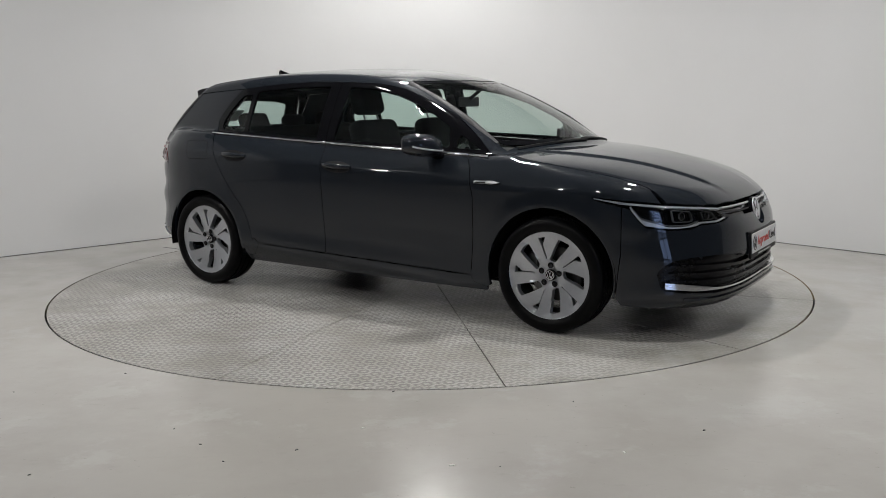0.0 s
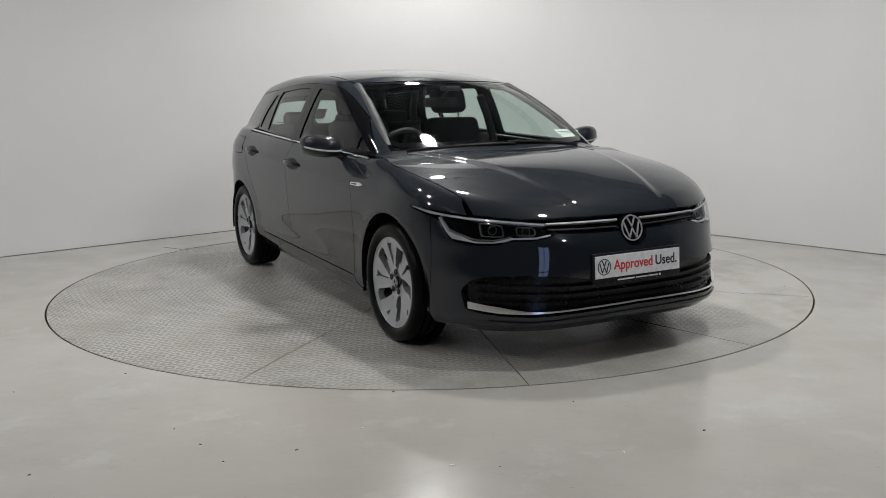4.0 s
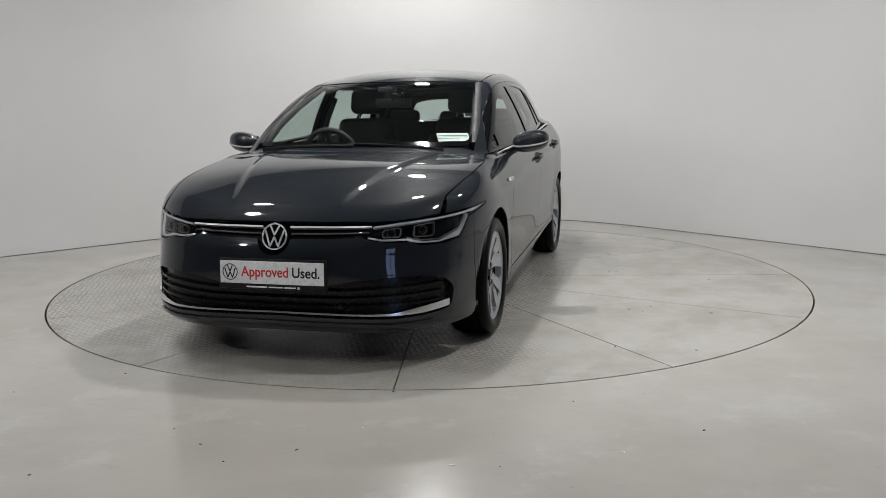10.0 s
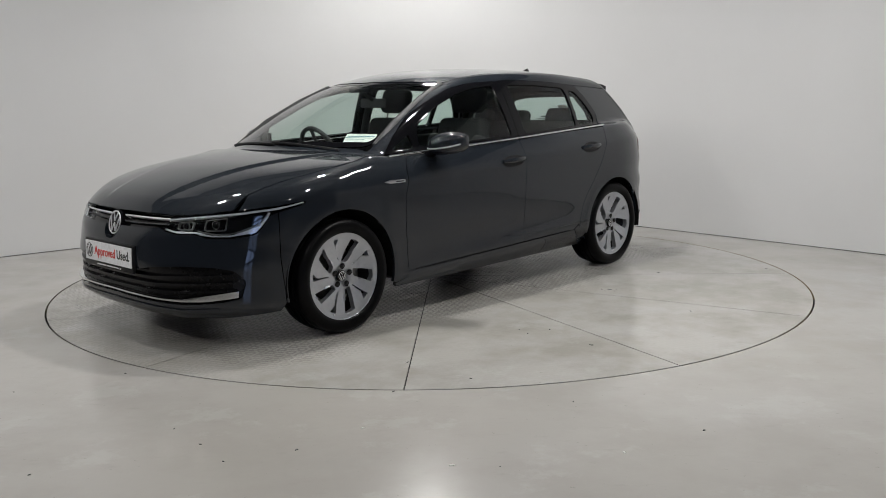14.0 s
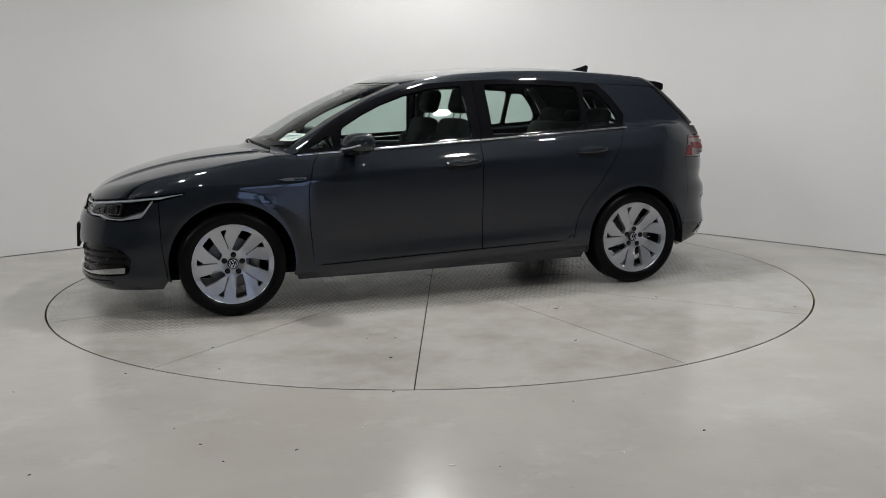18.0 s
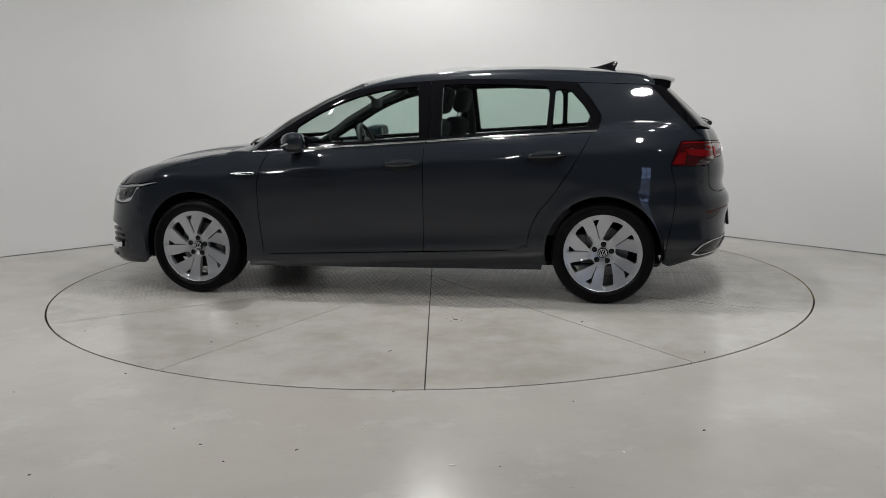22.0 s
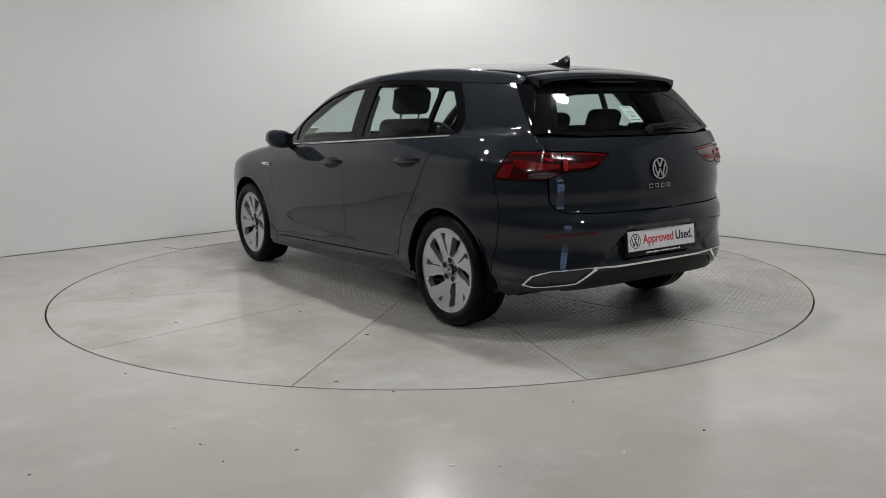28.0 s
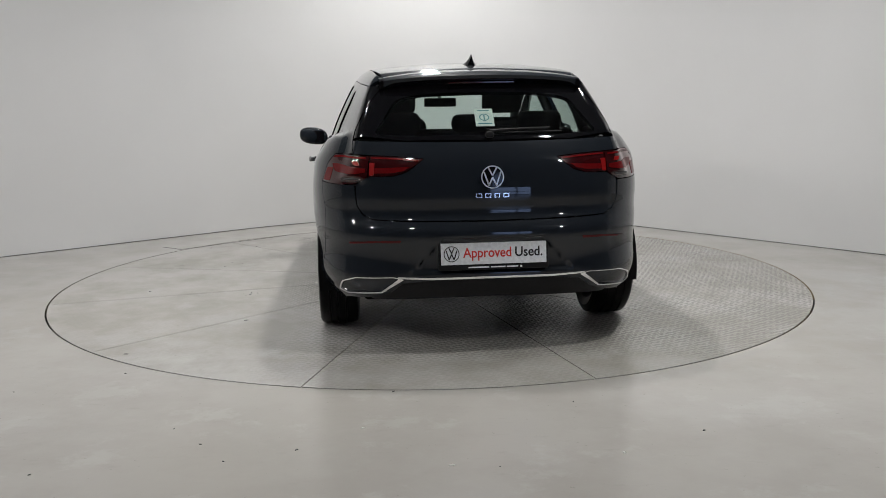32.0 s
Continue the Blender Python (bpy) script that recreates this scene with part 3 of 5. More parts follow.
# front end
HL = [F((0.412, 0.630), (0.455, 0.668), (0.55, 0.679), (0.65, 0.689), (0.735, 0.697)), S((1.70, 0.714), (1.555, 0.730), (1.565, 0.722), (1.70, 0.691), (1.742, 0.678), (1.785, 0.622), (1.815, 0.588)), F((0.735, 0.574), (0.655, 0.577), (0.61, 0.595), (0.53, 0.595), (0.45, 0.608))]
HL = np.concatenate(HL)
GRL = F((0.0, 0.402), (0.27, 0.404), (0.38, 0.424), (0.55, 0.437), (0.68, 0.432), (0.745, 0.412), (0.775, 0.36), (0.765, 0.272), (0.70, 0.258), (0.55, 0.247), (0.40, 0.252), (0.0, 0.260))
bar = F((0.0, 0.676), (0.25, 0.676), (0.45, 0.672), (0.410, 0.622), (0.25, 0.614), (0.088, 0.610), (0.078, 0.58), (0.05, 0.548), (0.0, 0.536))


def mirrored(p):
    o = p[::-1] * [1, -1, 1]
    return np.concatenate([p, o[np.abs(o[:, 1]) > 1e-4]])


bumper_out = np.concatenate([F((0.0, 0.540), (0.03, 0.543), (0.055, 0.558), (0.072, 0.582), (0.08, 0.612), (0.25, 0.614), (0.41, 0.620), (0.45, 0.605), (0.53, 0.592), (0.61, 0.592), (0.655, 0.574), (0.735, 0.571)), S((1.812, 0.585), (1.78, 0.618), (1.738, 0.676), *WING_SEAM, (1.70, 0.185)), F((0.70, 0.172), (0.5, 0.17), (0.25, 0.175), (0.0, 0.178))])
panel("front_bumper", FRONT, bumper_out, PAINT, car, "dark grey front bumper", whole=True, holes=[mirrored(GRL)], r=0.006, hole_r=0.02, grid=0.014, gap=0.0015, depth=0.03)
panel("lower_grille", FRONT, GRL, GRILLE, car, "black lower grille recess", whole=True, lift=-0.03, gap=-0.01, r=0.02, grid=0.03)
panel("upper_grille_bar", FRONT, bar, BLACK_GLOSS, car, "gloss black grille slot between the headlights", whole=True, lift=-0.032, gap=-0.003, depth=0.0, r=0.004, grid=0.025)
panel("chrome_light_bar", FRONT, F((0.068, 0.667), (0.25, 0.668), (0.448, 0.669), (0.445, 0.6625), (0.25, 0.6605), (0.068, 0.6595)), SATIN, car, "brushed chrome strip across the grille", lift=-0.004, depth=0.02, gap=0.0, r=0.003, grid=0.02, both=True)
panel("thin_chrome_line", FRONT, F((0.075, 0.640), (0.25, 0.642), (0.44, 0.645), (0.44, 0.640), (0.25, 0.636), (0.075, 0.634)), ALLOY_DARK, car, "thin chrome line in the grille slot", lift=-0.014, depth=0.012, gap=0.0, r=0.001, grid=0.02, both=True)
for z0, dz in ((0.374, 0.022), (0.340, 0.016), (0.308, 0.010)):
    fin = F((0.0, z0), (0.35, z0 + 0.002), (0.52, z0 + dz * 0.6), (0.742, z0 + dz), (0.742, z0 + dz - 0.010), (0.52, z0 + dz * 0.6 - 0.013), (0.35, z0 - 0.013), (0.0, z0 - 0.014))
    panel("grille_fin", FRONT, fin, GRILLE, car, "black horizontal grille fin", whole=True, lift=-0.008, depth=0.03, gap=0.0, r=0.004, grid=0.025)
panel("bumper_chrome_strip", FRONT, F((0.0, 0.279), (0.25, 0.277), (0.45, 0.272), (0.55, 0.273), (0.66, 0.294), (0.757, 0.311), (0.757, 0.279), (0.66, 0.265), (0.55, 0.262), (0.45, 0.264), (0.25, 0.269), (0.0, 0.271)), CHROME, car, "chrome strip along the lower bumper", whole=True, lift=0.006, depth=0.02, gap=0.0, r=0.003, grid=0.02)
splitter = F((0.0, 0.236), (0.3, 0.234), (0.55, 0.224), (0.70, 0.232), (0.70, 0.214), (0.55, 0.208), (0.3, 0.219), (0.0, 0.221))
panel("bumper_lip", FRONT, splitter, PAINT, car, "dark grey bumper lip", whole=True, lift=0.008, depth=0.02, gap=0.0, r=0.004, grid=0.025)


def headlight():
    h, = (panel("headlight", FRONT, HL, LENS, car, "clear headlight lens with dark inner housing", lift=0.0, depth=0.01, gap=0.001, r=0.006, grid=0.025),)
    panel("housing", FRONT, HL, BLACK_GLOSS, h, "gloss black lamp housing", lift=-0.045, gap=-0.003, depth=0.0, r=0.006, grid=0.03)
    top = np.concatenate([F((0.455, 0.665), (0.55, 0.676), (0.65, 0.686), (0.735, 0.694)), S((1.70, 0.711), (1.56, 0.7285), (1.565, 0.7250), (1.69, 0.7005)), F((0.735, 0.6855), (0.65, 0.6775), (0.55, 0.668), (0.455, 0.657))])
    panel("running_light_strip", FRONT, top, GUIDE, h, "bright running light strip", lift=-0.004, depth=0.02, gap=0.0, r=0.002, grid=0.015)
    low = np.concatenate([F((0.435, 0.616), (0.50, 0.601), (0.60, 0.600), (0.625, 0.590), (0.665, 0.582), (0.725, 0.579)), S((1.81, 0.594), (1.78, 0.622), (1.745, 0.668), (1.735, 0.688), (1.742, 0.690), (1.753, 0.672), (1.792, 0.624)), F((0.733, 0.587), (0.668, 0.590), (0.63, 0.599), (0.602, 0.608), (0.502, 0.609), (0.437, 0.622))])
    panel("lower_light_guide", FRONT, low, SATIN, h, "silver zigzag light guide", lift=-0.010, depth=0.012, gap=0.0, r=0.002, grid=0.012)
    low = low + np.array([[0.0, 0.0, 0.011]])
    panel("inner_light_guide", FRONT, low[2:-2], STEEL, h, "dim second light guide", lift=-0.022, depth=0.006, gap=0.001, r=0.002, grid=0.015)
    for y0, y1, z0, z1, slant in ((0.497, 0.578, 0.618, 0.656, 0.006), (0.628, 0.712, 0.612, 0.668, 0.008)):
        def frame_loop(d):
            return F((y0 + d, z0 + d), (y1 - d, z0 + d - slant * 0.3), (y1 - d, z1 - d + slant), (y0 + d, z1 - d))
        panel("projector_frame", FRONT, frame_loop(0.0), STEEL, h, "silver rounded projector frame", lift=-0.020, depth=0.014, gap=0.0, r=0.014, hole_r=0.011, grid=0.012, holes=[frame_loop(0.0045)])
        p = F(((y0 + y1) / 2, (z0 + z1) / 2))[0]
        n = grad(p[None])[0]
        q = Vector(n * [1, 0.5, 0.1]).to_track_quat("Z", "Y").to_matrix().to_4x4()
        bm = bmesh.new()
        lathe(bm, [(0.0, 0.012), (0.010, 0.010), (0.016, 0.004), (0.017, -0.01)], 20, "z")
        bm.transform(Matrix.Translation(p - n * 0.034) @ q)
        lens = part("projector_lens", bm, BLACK_GLOSS, h, "dark glossy projector lens", True)
        bm = bmesh.new()
        lathe(bm, [(0.0175, 0.004), (0.020, 0.005), (0.0215, 0.0), (0.0175, -0.006)], 24, "z", True)
        bm.transform(Matrix.Translation(p - n * 0.034) @ q)
        part("lens_ring", bm, STEEL, h, "thin silver lens ring", True)
    return h


def mirror_tree(ob):
    top = flip(ob)
    for c in ob.children:
        k = flip(c)
        k.parent = top
    return top


mirror_tree(headlight())

# back end
glass_back = np.concatenate([B((0.0, 1.305), (0.3, 1.303), (0.49, 1.298), (0.548, 1.24), (0.600, 1.165), (0.653, 1.06), (0.656, 1.038), (0.4, 1.032), (0.0, 1.028))])
glass_in = B((0.0, 1.262), (0.3, 1.255), (0.44, 1.232), (0.50, 1.14), (0.55, 1.07), (0.53, 1.06), (0.35, 1.055), (0.0, 1.053))
panel("rear_window_border", BACKWARD, glass_back, BLACK_GLOSS, car, "gloss black rear window surround", whole=True, holes=[mirrored(glass_in)], gap=0.001, r=0.02, hole_r=0.05, grid=0.03, lift=-0.002)
panel("window_side_trim", REAR, np.concatenate([B((0.657, 1.030), (0.653, 1.06), (0.602, 1.166), (0.550, 1.241), (0.492, 1.299)), S(*TRIM_EDGE[::-1])]), BLACK_GLOSS, car, "gloss black trim beside the rear window", gap=0.0008, r=0.004, grid=0.025, both=True)
panel("rear_window", BACKWARD, glass_in, GLASS_DARK, car, "dark tinted rear window", whole=True, gap=-0.004, r=0.05, grid=0.05, lift=-0.004, depth=0.004)
TL_IN = B((0.325, 0.947), (0.45, 0.958), (0.575, 0.963), (0.588, 0.866), (0.47, 0.870), (0.41, 0.888))
TL_OUT = np.concatenate([B((0.58, 0.963), (0.66, 0.967)), S((-1.80, 0.970), (-1.752, 0.966), (-1.73, 0.915), (-1.693, 0.832), (-1.76, 0.826)), B((0.735, 0.824), (0.66, 0.826), (0.605, 0.856), (0.593, 0.866))])
gate = np.concatenate([B((0.0, 1.024), (0.4, 1.028), (0.656, 1.036), (0.6595, 1.0), (0.655, 0.9715), (0.575, 0.966)), B((0.45, 0.961), (0.32, 0.949), (0.405, 0.885), (0.47, 0.867), (0.59, 0.863), (0.603, 0.853), (0.648, 0.829), (0.645, 0.722), (0.62, 0.683), (0.575, 0.660), (0.4, 0.656), (0.0, 0.652))])
panel("tailgate", REAR, gate, PAINT, car, "dark grey tailgate", whole=True, gap=0.0012, r=0.008, grid=0.025)
rb = np.concatenate([B((0.0, 0.648), (0.4, 0.652), (0.574, 0.657), (0.622, 0.680), (0.648, 0.722), (0.655, 0.823), (0.735, 0.821)), S(*TAIL_SEAM[::-1]), S((-1.70, 0.215)), B((0.70, 0.255), (0.60, 0.27), (0.50, 0.30), (0.44, 0.35), (0.3, 0.366), (0.0, 0.366))])
panel("rear_bumper", REAR, rb, PAINT, car, "dark grey rear bumper", whole=True, gap=0.0012, r=0.008, grid=0.015)
panel("rear_diffuser", REAR, B((0.0, 0.364), (0.3, 0.364), (0.44, 0.348), (0.50, 0.298), (0.60, 0.268), (0.58, 0.255), (0.4, 0.262), (0.0, 0.268)), BLACK, car, "black textured rear diffuser", whole=True, gap=0.001, r=0.01, grid=0.03, lift=-0.008)
panel("diffuser_chrome_strip", REAR, B((0.0, 0.381), (0.3, 0.381), (0.46, 0.386), (0.46, 0.378), (0.3, 0.371), (0.0, 0.371)), CHROME, car, "chrome strip along the diffuser", whole=True, lift=0.006, depth=0.02, gap=0.0, r=0.002, grid=0.02)


def exhaust():
    o = B((0.43, 0.374), (0.48, 0.386), (0.66, 0.376), (0.725, 0.350), (0.74, 0.300), (0.70, 0.286), (0.535, 0.305))
    i = B((0.456, 0.3765), (0.482, 0.3815), (0.656, 0.3720), (0.719, 0.3475), (0.7325, 0.3040), (0.699, 0.2930), (0.540, 0.3110))
    e = panel("exhaust_trim", REAR, o, CHROME, car, "chrome exhaust trim frame", lift=0.008, depth=0.03, gap=0.0, r=0.006, grid=0.015, holes=[i], hole_r=0.006)
    panel("insert", REAR, i, BLACK, e, "black exhaust insert", lift=-0.012, depth=0.0, gap=-0.003, r=0.006, grid=0.03)
    return e


mirror_tree(exhaust())
panel("rear_reflector", REAR, B((0.44, 0.565), (0.56, 0.560), (0.69, 0.546), (0.685, 0.537), (0.56, 0.550), (0.445, 0.553)), RED_MID, car, "slim dark red rear reflector", lift=0.003, depth=0.012, gap=0.0, r=0.003, grid=0.02, both=True)


def tail_light():
    a = panel("tail_light", REAR, TL_OUT, RED_DARK, car, "dark red outer tail light", gap=0.0005, r=0.006, grid=0.02)
    panel("light_wedge", REAR, S((-1.785, 0.905), (-1.738, 0.903), (-1.702, 0.838), (-1.77, 0.836)), RED_LENS, a, "red outer light element", lift=0.002, depth=0.006, gap=0.0, r=0.006, grid=0.015)
    panel("light_bar", REAR, np.concatenate([B((0.60, 0.902), (0.66, 0.910)), S((-1.81, 0.924), (-1.772, 0.922), (-1.80, 0.888), (-1.83, 0.880)), B((0.66, 0.876), (0.602, 0.884))]), RED_LENS, a, "bright red light element", lift=0.003, depth=0.008, gap=0.0, r=0.006, grid=0.015)
    panel("upper_bar", REAR, np.concatenate([B((0.595, 0.956), (0.66, 0.960)), S((-1.80, 0.963), (-1.76, 0.960), (-1.757, 0.952), (-1.80, 0.954)), B((0.66, 0.951), (0.597, 0.948))]), RED_LENS, a, "red upper light bar", lift=0.003, depth=0.008, gap=0.0, r=0.002, grid=0.015)
    for z in (0.840, 0.853):
        panel("white_rib", REAR, B((0.635, z + 0.004), (0.72, z + 0.003), (0.72, z - 0.003), (0.635, z - 0.002)), ALLOY_DARK, a, "clear reversing light rib", lift=0.003, depth=0.008, gap=0.0, r=0.001, grid=0.02)
    # glint on the lens, put in as a brighter red patch
    panel("glint", REAR, B((0.635, 0.935), (0.665, 0.937), (0.655, 0.918), (0.63, 0.916)), RED_GLINT, a, "brighter red patch coloured as a glint on the lens", lift=0.005, depth=0.006, gap=0.0, r=0.004, grid=0.01)
    b = panel("tailgate_light", REAR, TL_IN, RED_DARK, car, "dark red tailgate light", gap=0.0005, r=0.006, grid=0.02)
    panel("light_bar", REAR, B((0.342, 0.943), (0.45, 0.953), (0.572, 0.958), (0.572, 0.950), (0.45, 0.945), (0.355, 0.936)), RED_LENS, b, "red light bar", lift=0.003, depth=0.008, gap=0.0, r=0.002, grid=0.015)
    panel("lower_bar", REAR, B((0.39, 0.912), (0.47, 0.908), (0.58, 0.904), (0.584, 0.880), (0.475, 0.882), (0.42, 0.893)), RED_LENS, b, "red lower light bar", lift=0.003, depth=0.008, gap=0.0, r=0.004, grid=0.015)
    # second painted highlight, at the inner lamp's outer end
    panel("glint", REAR, B((0.555, 0.93), (0.58, 0.931), (0.583, 0.87), (0.562, 0.871)), RED_GLINT, b, "brighter red patch coloured as a glint on the lens", lift=0.004, depth=0.006, gap=0.0, r=0.004, grid=0.01)
    return a, b


for o in tail_light():
    mirror_tree(o)


# ---- wheels ----
def wheel(side, phase):
    """One wheel about the origin, its face towards +y."""
    w = new("wheel")
    w.parent = car
    w["label"] = "silver five-spoke alloy wheel with black tyre"
    bm = bmesh.new()
    R = TYRE_R
    lathe(bm, [(0.230, 0.085), (0.2375, 0.098), (0.262, 0.108), (0.285, 0.106), (0.300, 0.096), (R - 0.002, 0.084), (R, 0.06), (R, 0.055), (R - 0.007, 0.053), (R - 0.007, 0.047), (R, 0.045), (R, 0.016), (R - 0.007, 0.014), (R - 0.007, 0.008), (R, 0.006), (R, -0.03), (R - 0.007, -0.032), (R - 0.007, -0.038), (R, -0.04), (R, -0.06), (0.300, -0.096), (0.262, -0.108), (0.222, -0.09)], 64)
    part("tyre", bm, RUBBER, w, "black rubber tyre", True)
    bm = bmesh.new()
    lathe(bm, [(0.2305, 0.082), (0.2315, 0.0895), (0.235, 0.0925), (0.2385, 0.088), (0.235, 0.080), (0.2310, 0.078)], 72, closed=True)
    part("rim_lip", bm, ALLOY, w, "polished rim edge", True)
    bm = bmesh.new()
    lathe(bm, [(0.231, 0.082), (0.222, 0.06), (0.208, 0.02), (0.205, -0.06), (0.222, -0.09)], 48)
    part("barrel", bm, ALLOY_DARK, w, "dark alloy wheel barrel", True)
    # face plate with openings
    holes = []

    def pol(a, r):
        a = radians(a + phase)
        return (-r * math.sin(a), r * math.cos(a))
    for k in range(5):
        b = 72 * k
        holes.append(np.array([pol(b + 16, 0.202), pol(b + 25, 0.205), pol(b + 35, 0.204), pol(b + 31.5, 0.14), pol(b + 25, 0.080), pol(b + 11, 0.074), pol(b - 3, 0.082), pol(b + 9, 0.14)]))
        holes.append(np.array([pol(b - 18, 0.203), pol(b - 12.5, 0.2045), pol(b - 7, 0.203), pol(b - 14.6, 0.165), pol(b - 12.2, 0.088), pol(b - 14.8, 0.088), pol(b - 16.8, 0.165)]))
    outer = np.array([(0.2315 * math.cos(2 * math.pi * i / 72), 0.2315 * math.sin(2 * math.pi * i / 72)) for i in range(72)])[::-1]
    hs = [dense(fillet(h, 0.006 if len(h) > 7 else 0.002), 0.008) for h in holes]
    v2, f = fill(outer, hs, 0.009)
    rr = np.hypot(*v2.T)
    ang = (np.degrees(np.arctan2(-v2[:, 0], v2[:, 1])) - phase + 360) % 72
    y = 0.066 + 0.018 * (rr / 0.21) ** 2 - 0.012 * np.exp(-(rr / 0.05) ** 4)
    # each blade leans: one edge proud of the other
    groove = 72 - 15.5
    lean = np.where(ang > groove, (ang - 72) / 15.5 - 0.2, np.where(ang > 31, (ang - 46) / 15.5, (ang - 5) / 12))
    y = y + 0.0045 * np.clip(lean, -1, 1) * np.clip((rr - 0.07) / 0.05, 0, 1) * np.clip((0.228 - rr) / 0.02, 0, 1)
    p = np.stack([v2[:, 0], y, v2[:, 1]], 1)
    a = p[f]
    bad = np.cross(a[:, 1] - a[:, 0], a[:, 2] - a[:, 0])[:, 1] < 0
    f[bad] = f[bad][:, ::-1]
    es = {}
    for t in f:
        for i in range(3):
            es[(t[i], t[(i + 1) % 3])] = 1
    rim = [e for e in es if (e[1], e[0]) not in es]
    ids = sorted({i for e in rim for i in e})
    m0, m1 = {i: len(p) + j for j, i in enumerate(ids)}, {i: len(p) + len(ids) + j for j, i in enumerate(ids)}
    back = p[ids] - [0, 0.034, 0]
    ob = mesh_ob("spokes", np.concatenate([p, p[ids], back]), [tuple(t) for t in f] + [(m0[q], m0[s], m1[s], m1[q]) for s, q in rim], ALLOY, w, "machined silver turbine spokes", True)
    ob.data.set_sharp_from_angle(angle=radians(30))
    for k in range(5):
        b = pol(72 * k - 4 + 8, 0.053)
        bm = bmesh.new()
        lathe(bm, [(0.0, 0.0668), (0.008, 0.0668), (0.0095, 0.0658), (0.0155, 0.0660), (0.0165, 0.0672), (0.0155, 0.0645)], 14)
        bm.transform(Matrix.Translation((b[0], 0.004, b[1])))
        part("wheel_bolt", bm, GRILLE, w, "recessed black wheel bolt", True)
    bm = bmesh.new()
    lathe(bm, [(0.0, 0.072), (0.026, 0.071), (0.0305, 0.067), (0.0315, 0.058)], 32)
    cap = part("centre_cap", bm, GRILLE, w, "black centre cap with silver emblem", True)
    emblem(cap, Matrix.Translation((0, 0.0722, 0)) @ pose(0, 0, 0, 0, 0, 180) @ Matrix.Rotation(radians(90), 4, "X"), 0.025, 0.0008, phase)
    bm = bmesh.new()
    lathe(bm, [(0.05, 0.0), (0.148, 0.0), (0.15, -0.004), (0.15, -0.02), (0.05, -0.02)], 40, closed=True)
    part("brake_disc", bm, STEEL, w, "grey steel brake disc", True)
    bm = bmesh.new()
    lathe(bm, [(0.0, 0.045), (0.055, 0.045), (0.065, 0.03), (0.065, -0.02), (0.0, -0.02)], 24)
    part("hub", bm, ALLOY_DARK, w, "dark wheel hub", True)
    return w


def emblem(parent, m, r, h, turn=0):
    """A ring with plain slanting bars, lying in its x-y plane."""
    bm = bmesh.new()
    lathe(bm, [(r * 0.895, 0.0), (r * 0.895, h), (r, h), (r, 0.0)], 40, "z", True)
    bm.transform(m)
    part("emblem_ring", bm, SATIN, parent, "chrome emblem ring", True)
    bm = bmesh.new()
    t = r * 0.125

    def stroke(a, b):
        a, b = Vector((*a, 0)) * r, Vector((*b, 0)) * r
        d = (b - a).normalized()
        n = Vector((-d.y, d.x, 0)) * t / 2
        lo = [bm.verts.new(q) for q in (a - n, b - n, b + n, a + n)]
        hi = [bm.verts.new(q.co + Vector((0, 0, h))) for q in lo]
        bm.faces.new(hi)
        for i in range(4):
            bm.faces.new((lo[i], lo[(i + 1) % 4], hi[(i + 1) % 4], hi[i]))
    for s in (-1, 1):
        stroke((s * 0.36, 0.82), (0, 0.12))
        stroke((s * 0.74, 0.46), (s * 0.33, -0.74))
        stroke((s * 0.33, -0.74), (0, -0.02))
    bm.transform(m @ Matrix.Rotation(radians(-turn), 4, "Z"))
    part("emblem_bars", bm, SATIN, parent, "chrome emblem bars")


PHASES = {"FL": 0, "RL": 1, "FR": 0, "RR": 10}
for key, x, y, rz in (("FL", AXLE, 0.768, 0), ("RL", -AXLE, 0.752, 0), ("FR", AXLE, -0.768, 180), ("RR", -AXLE, -0.752, 180)):
    w = wheel(key, PHASES[key])
    w.matrix_basis = pose(x, y, HUB_Z, 0, 0, rz)
    s = 1 if y > 0 else -1
    bm = bmesh.new()
    box(bm, (x - 0.13 * (1 if x > 0 else -1), y - s * 0.005, HUB_Z + 0.02), (0.06, 0.05, 0.17), 0.012)
    part("brake_caliper", bm, STEEL, car, "grey brake caliper", True)
    # arch liner: half drum, open below
    rad = (ARCH_F if x > 0 else ARCH_R) + 0.012
    bm = bmesh.new()
    prof = [(q[0], q[1]) for q in arc(x, HUB_Z, rad, -9, 189, 28)]
    rows = [[bm.verts.new((px, yy, pz)) for px, pz in prof] for yy in (s * 0.85, s * 0.84, s * 0.52)]
    for a, b in zip(rows, rows[1:]):
        for i in range(len(prof) - 1):
            bm.faces.new((a[i], a[i + 1], b[i + 1], b[i]))
    bm.faces.new(rows[-1])
    part("wheel_arch_liner", bm, LINER, car, "black wheel arch liner", True)


# ---- fittings on the body ----
def at_skin(p, lift=0.0):
    n = grad(np.array([p]))[0]
    return np.array(p) + n * lift, n


def letters(parent, text, mat, m, size, width, name, label):
    """Words as a thin mesh in the plane of m, from the built-in font."""
    cu = bpy.data.curves.new(name, "FONT")
    cu.body, cu.size, cu.extrude, cu.offset = text, size, 0.0008, 0.016 * size
    cu.align_x, cu.align_y = "LEFT", "CENTER"
    tmp = bpy.data.objects.new(name, cu)
    me = bpy.data.meshes.new_from_object(tmp)
    bpy.data.objects.remove(tmp)
    xs = [v.co.x for v in me.vertices]
    me.transform(m @ Matrix.Diagonal((width / (max(xs) - min(xs)), 1, 1, 1)) @ Matrix.Translation((-min(xs), 0, 0)))
    me.materials.clear()
    me.materials.append(mat)
    ob = new(name, me)
    ob.parent = parent
    ob["label"] = label
    return ob


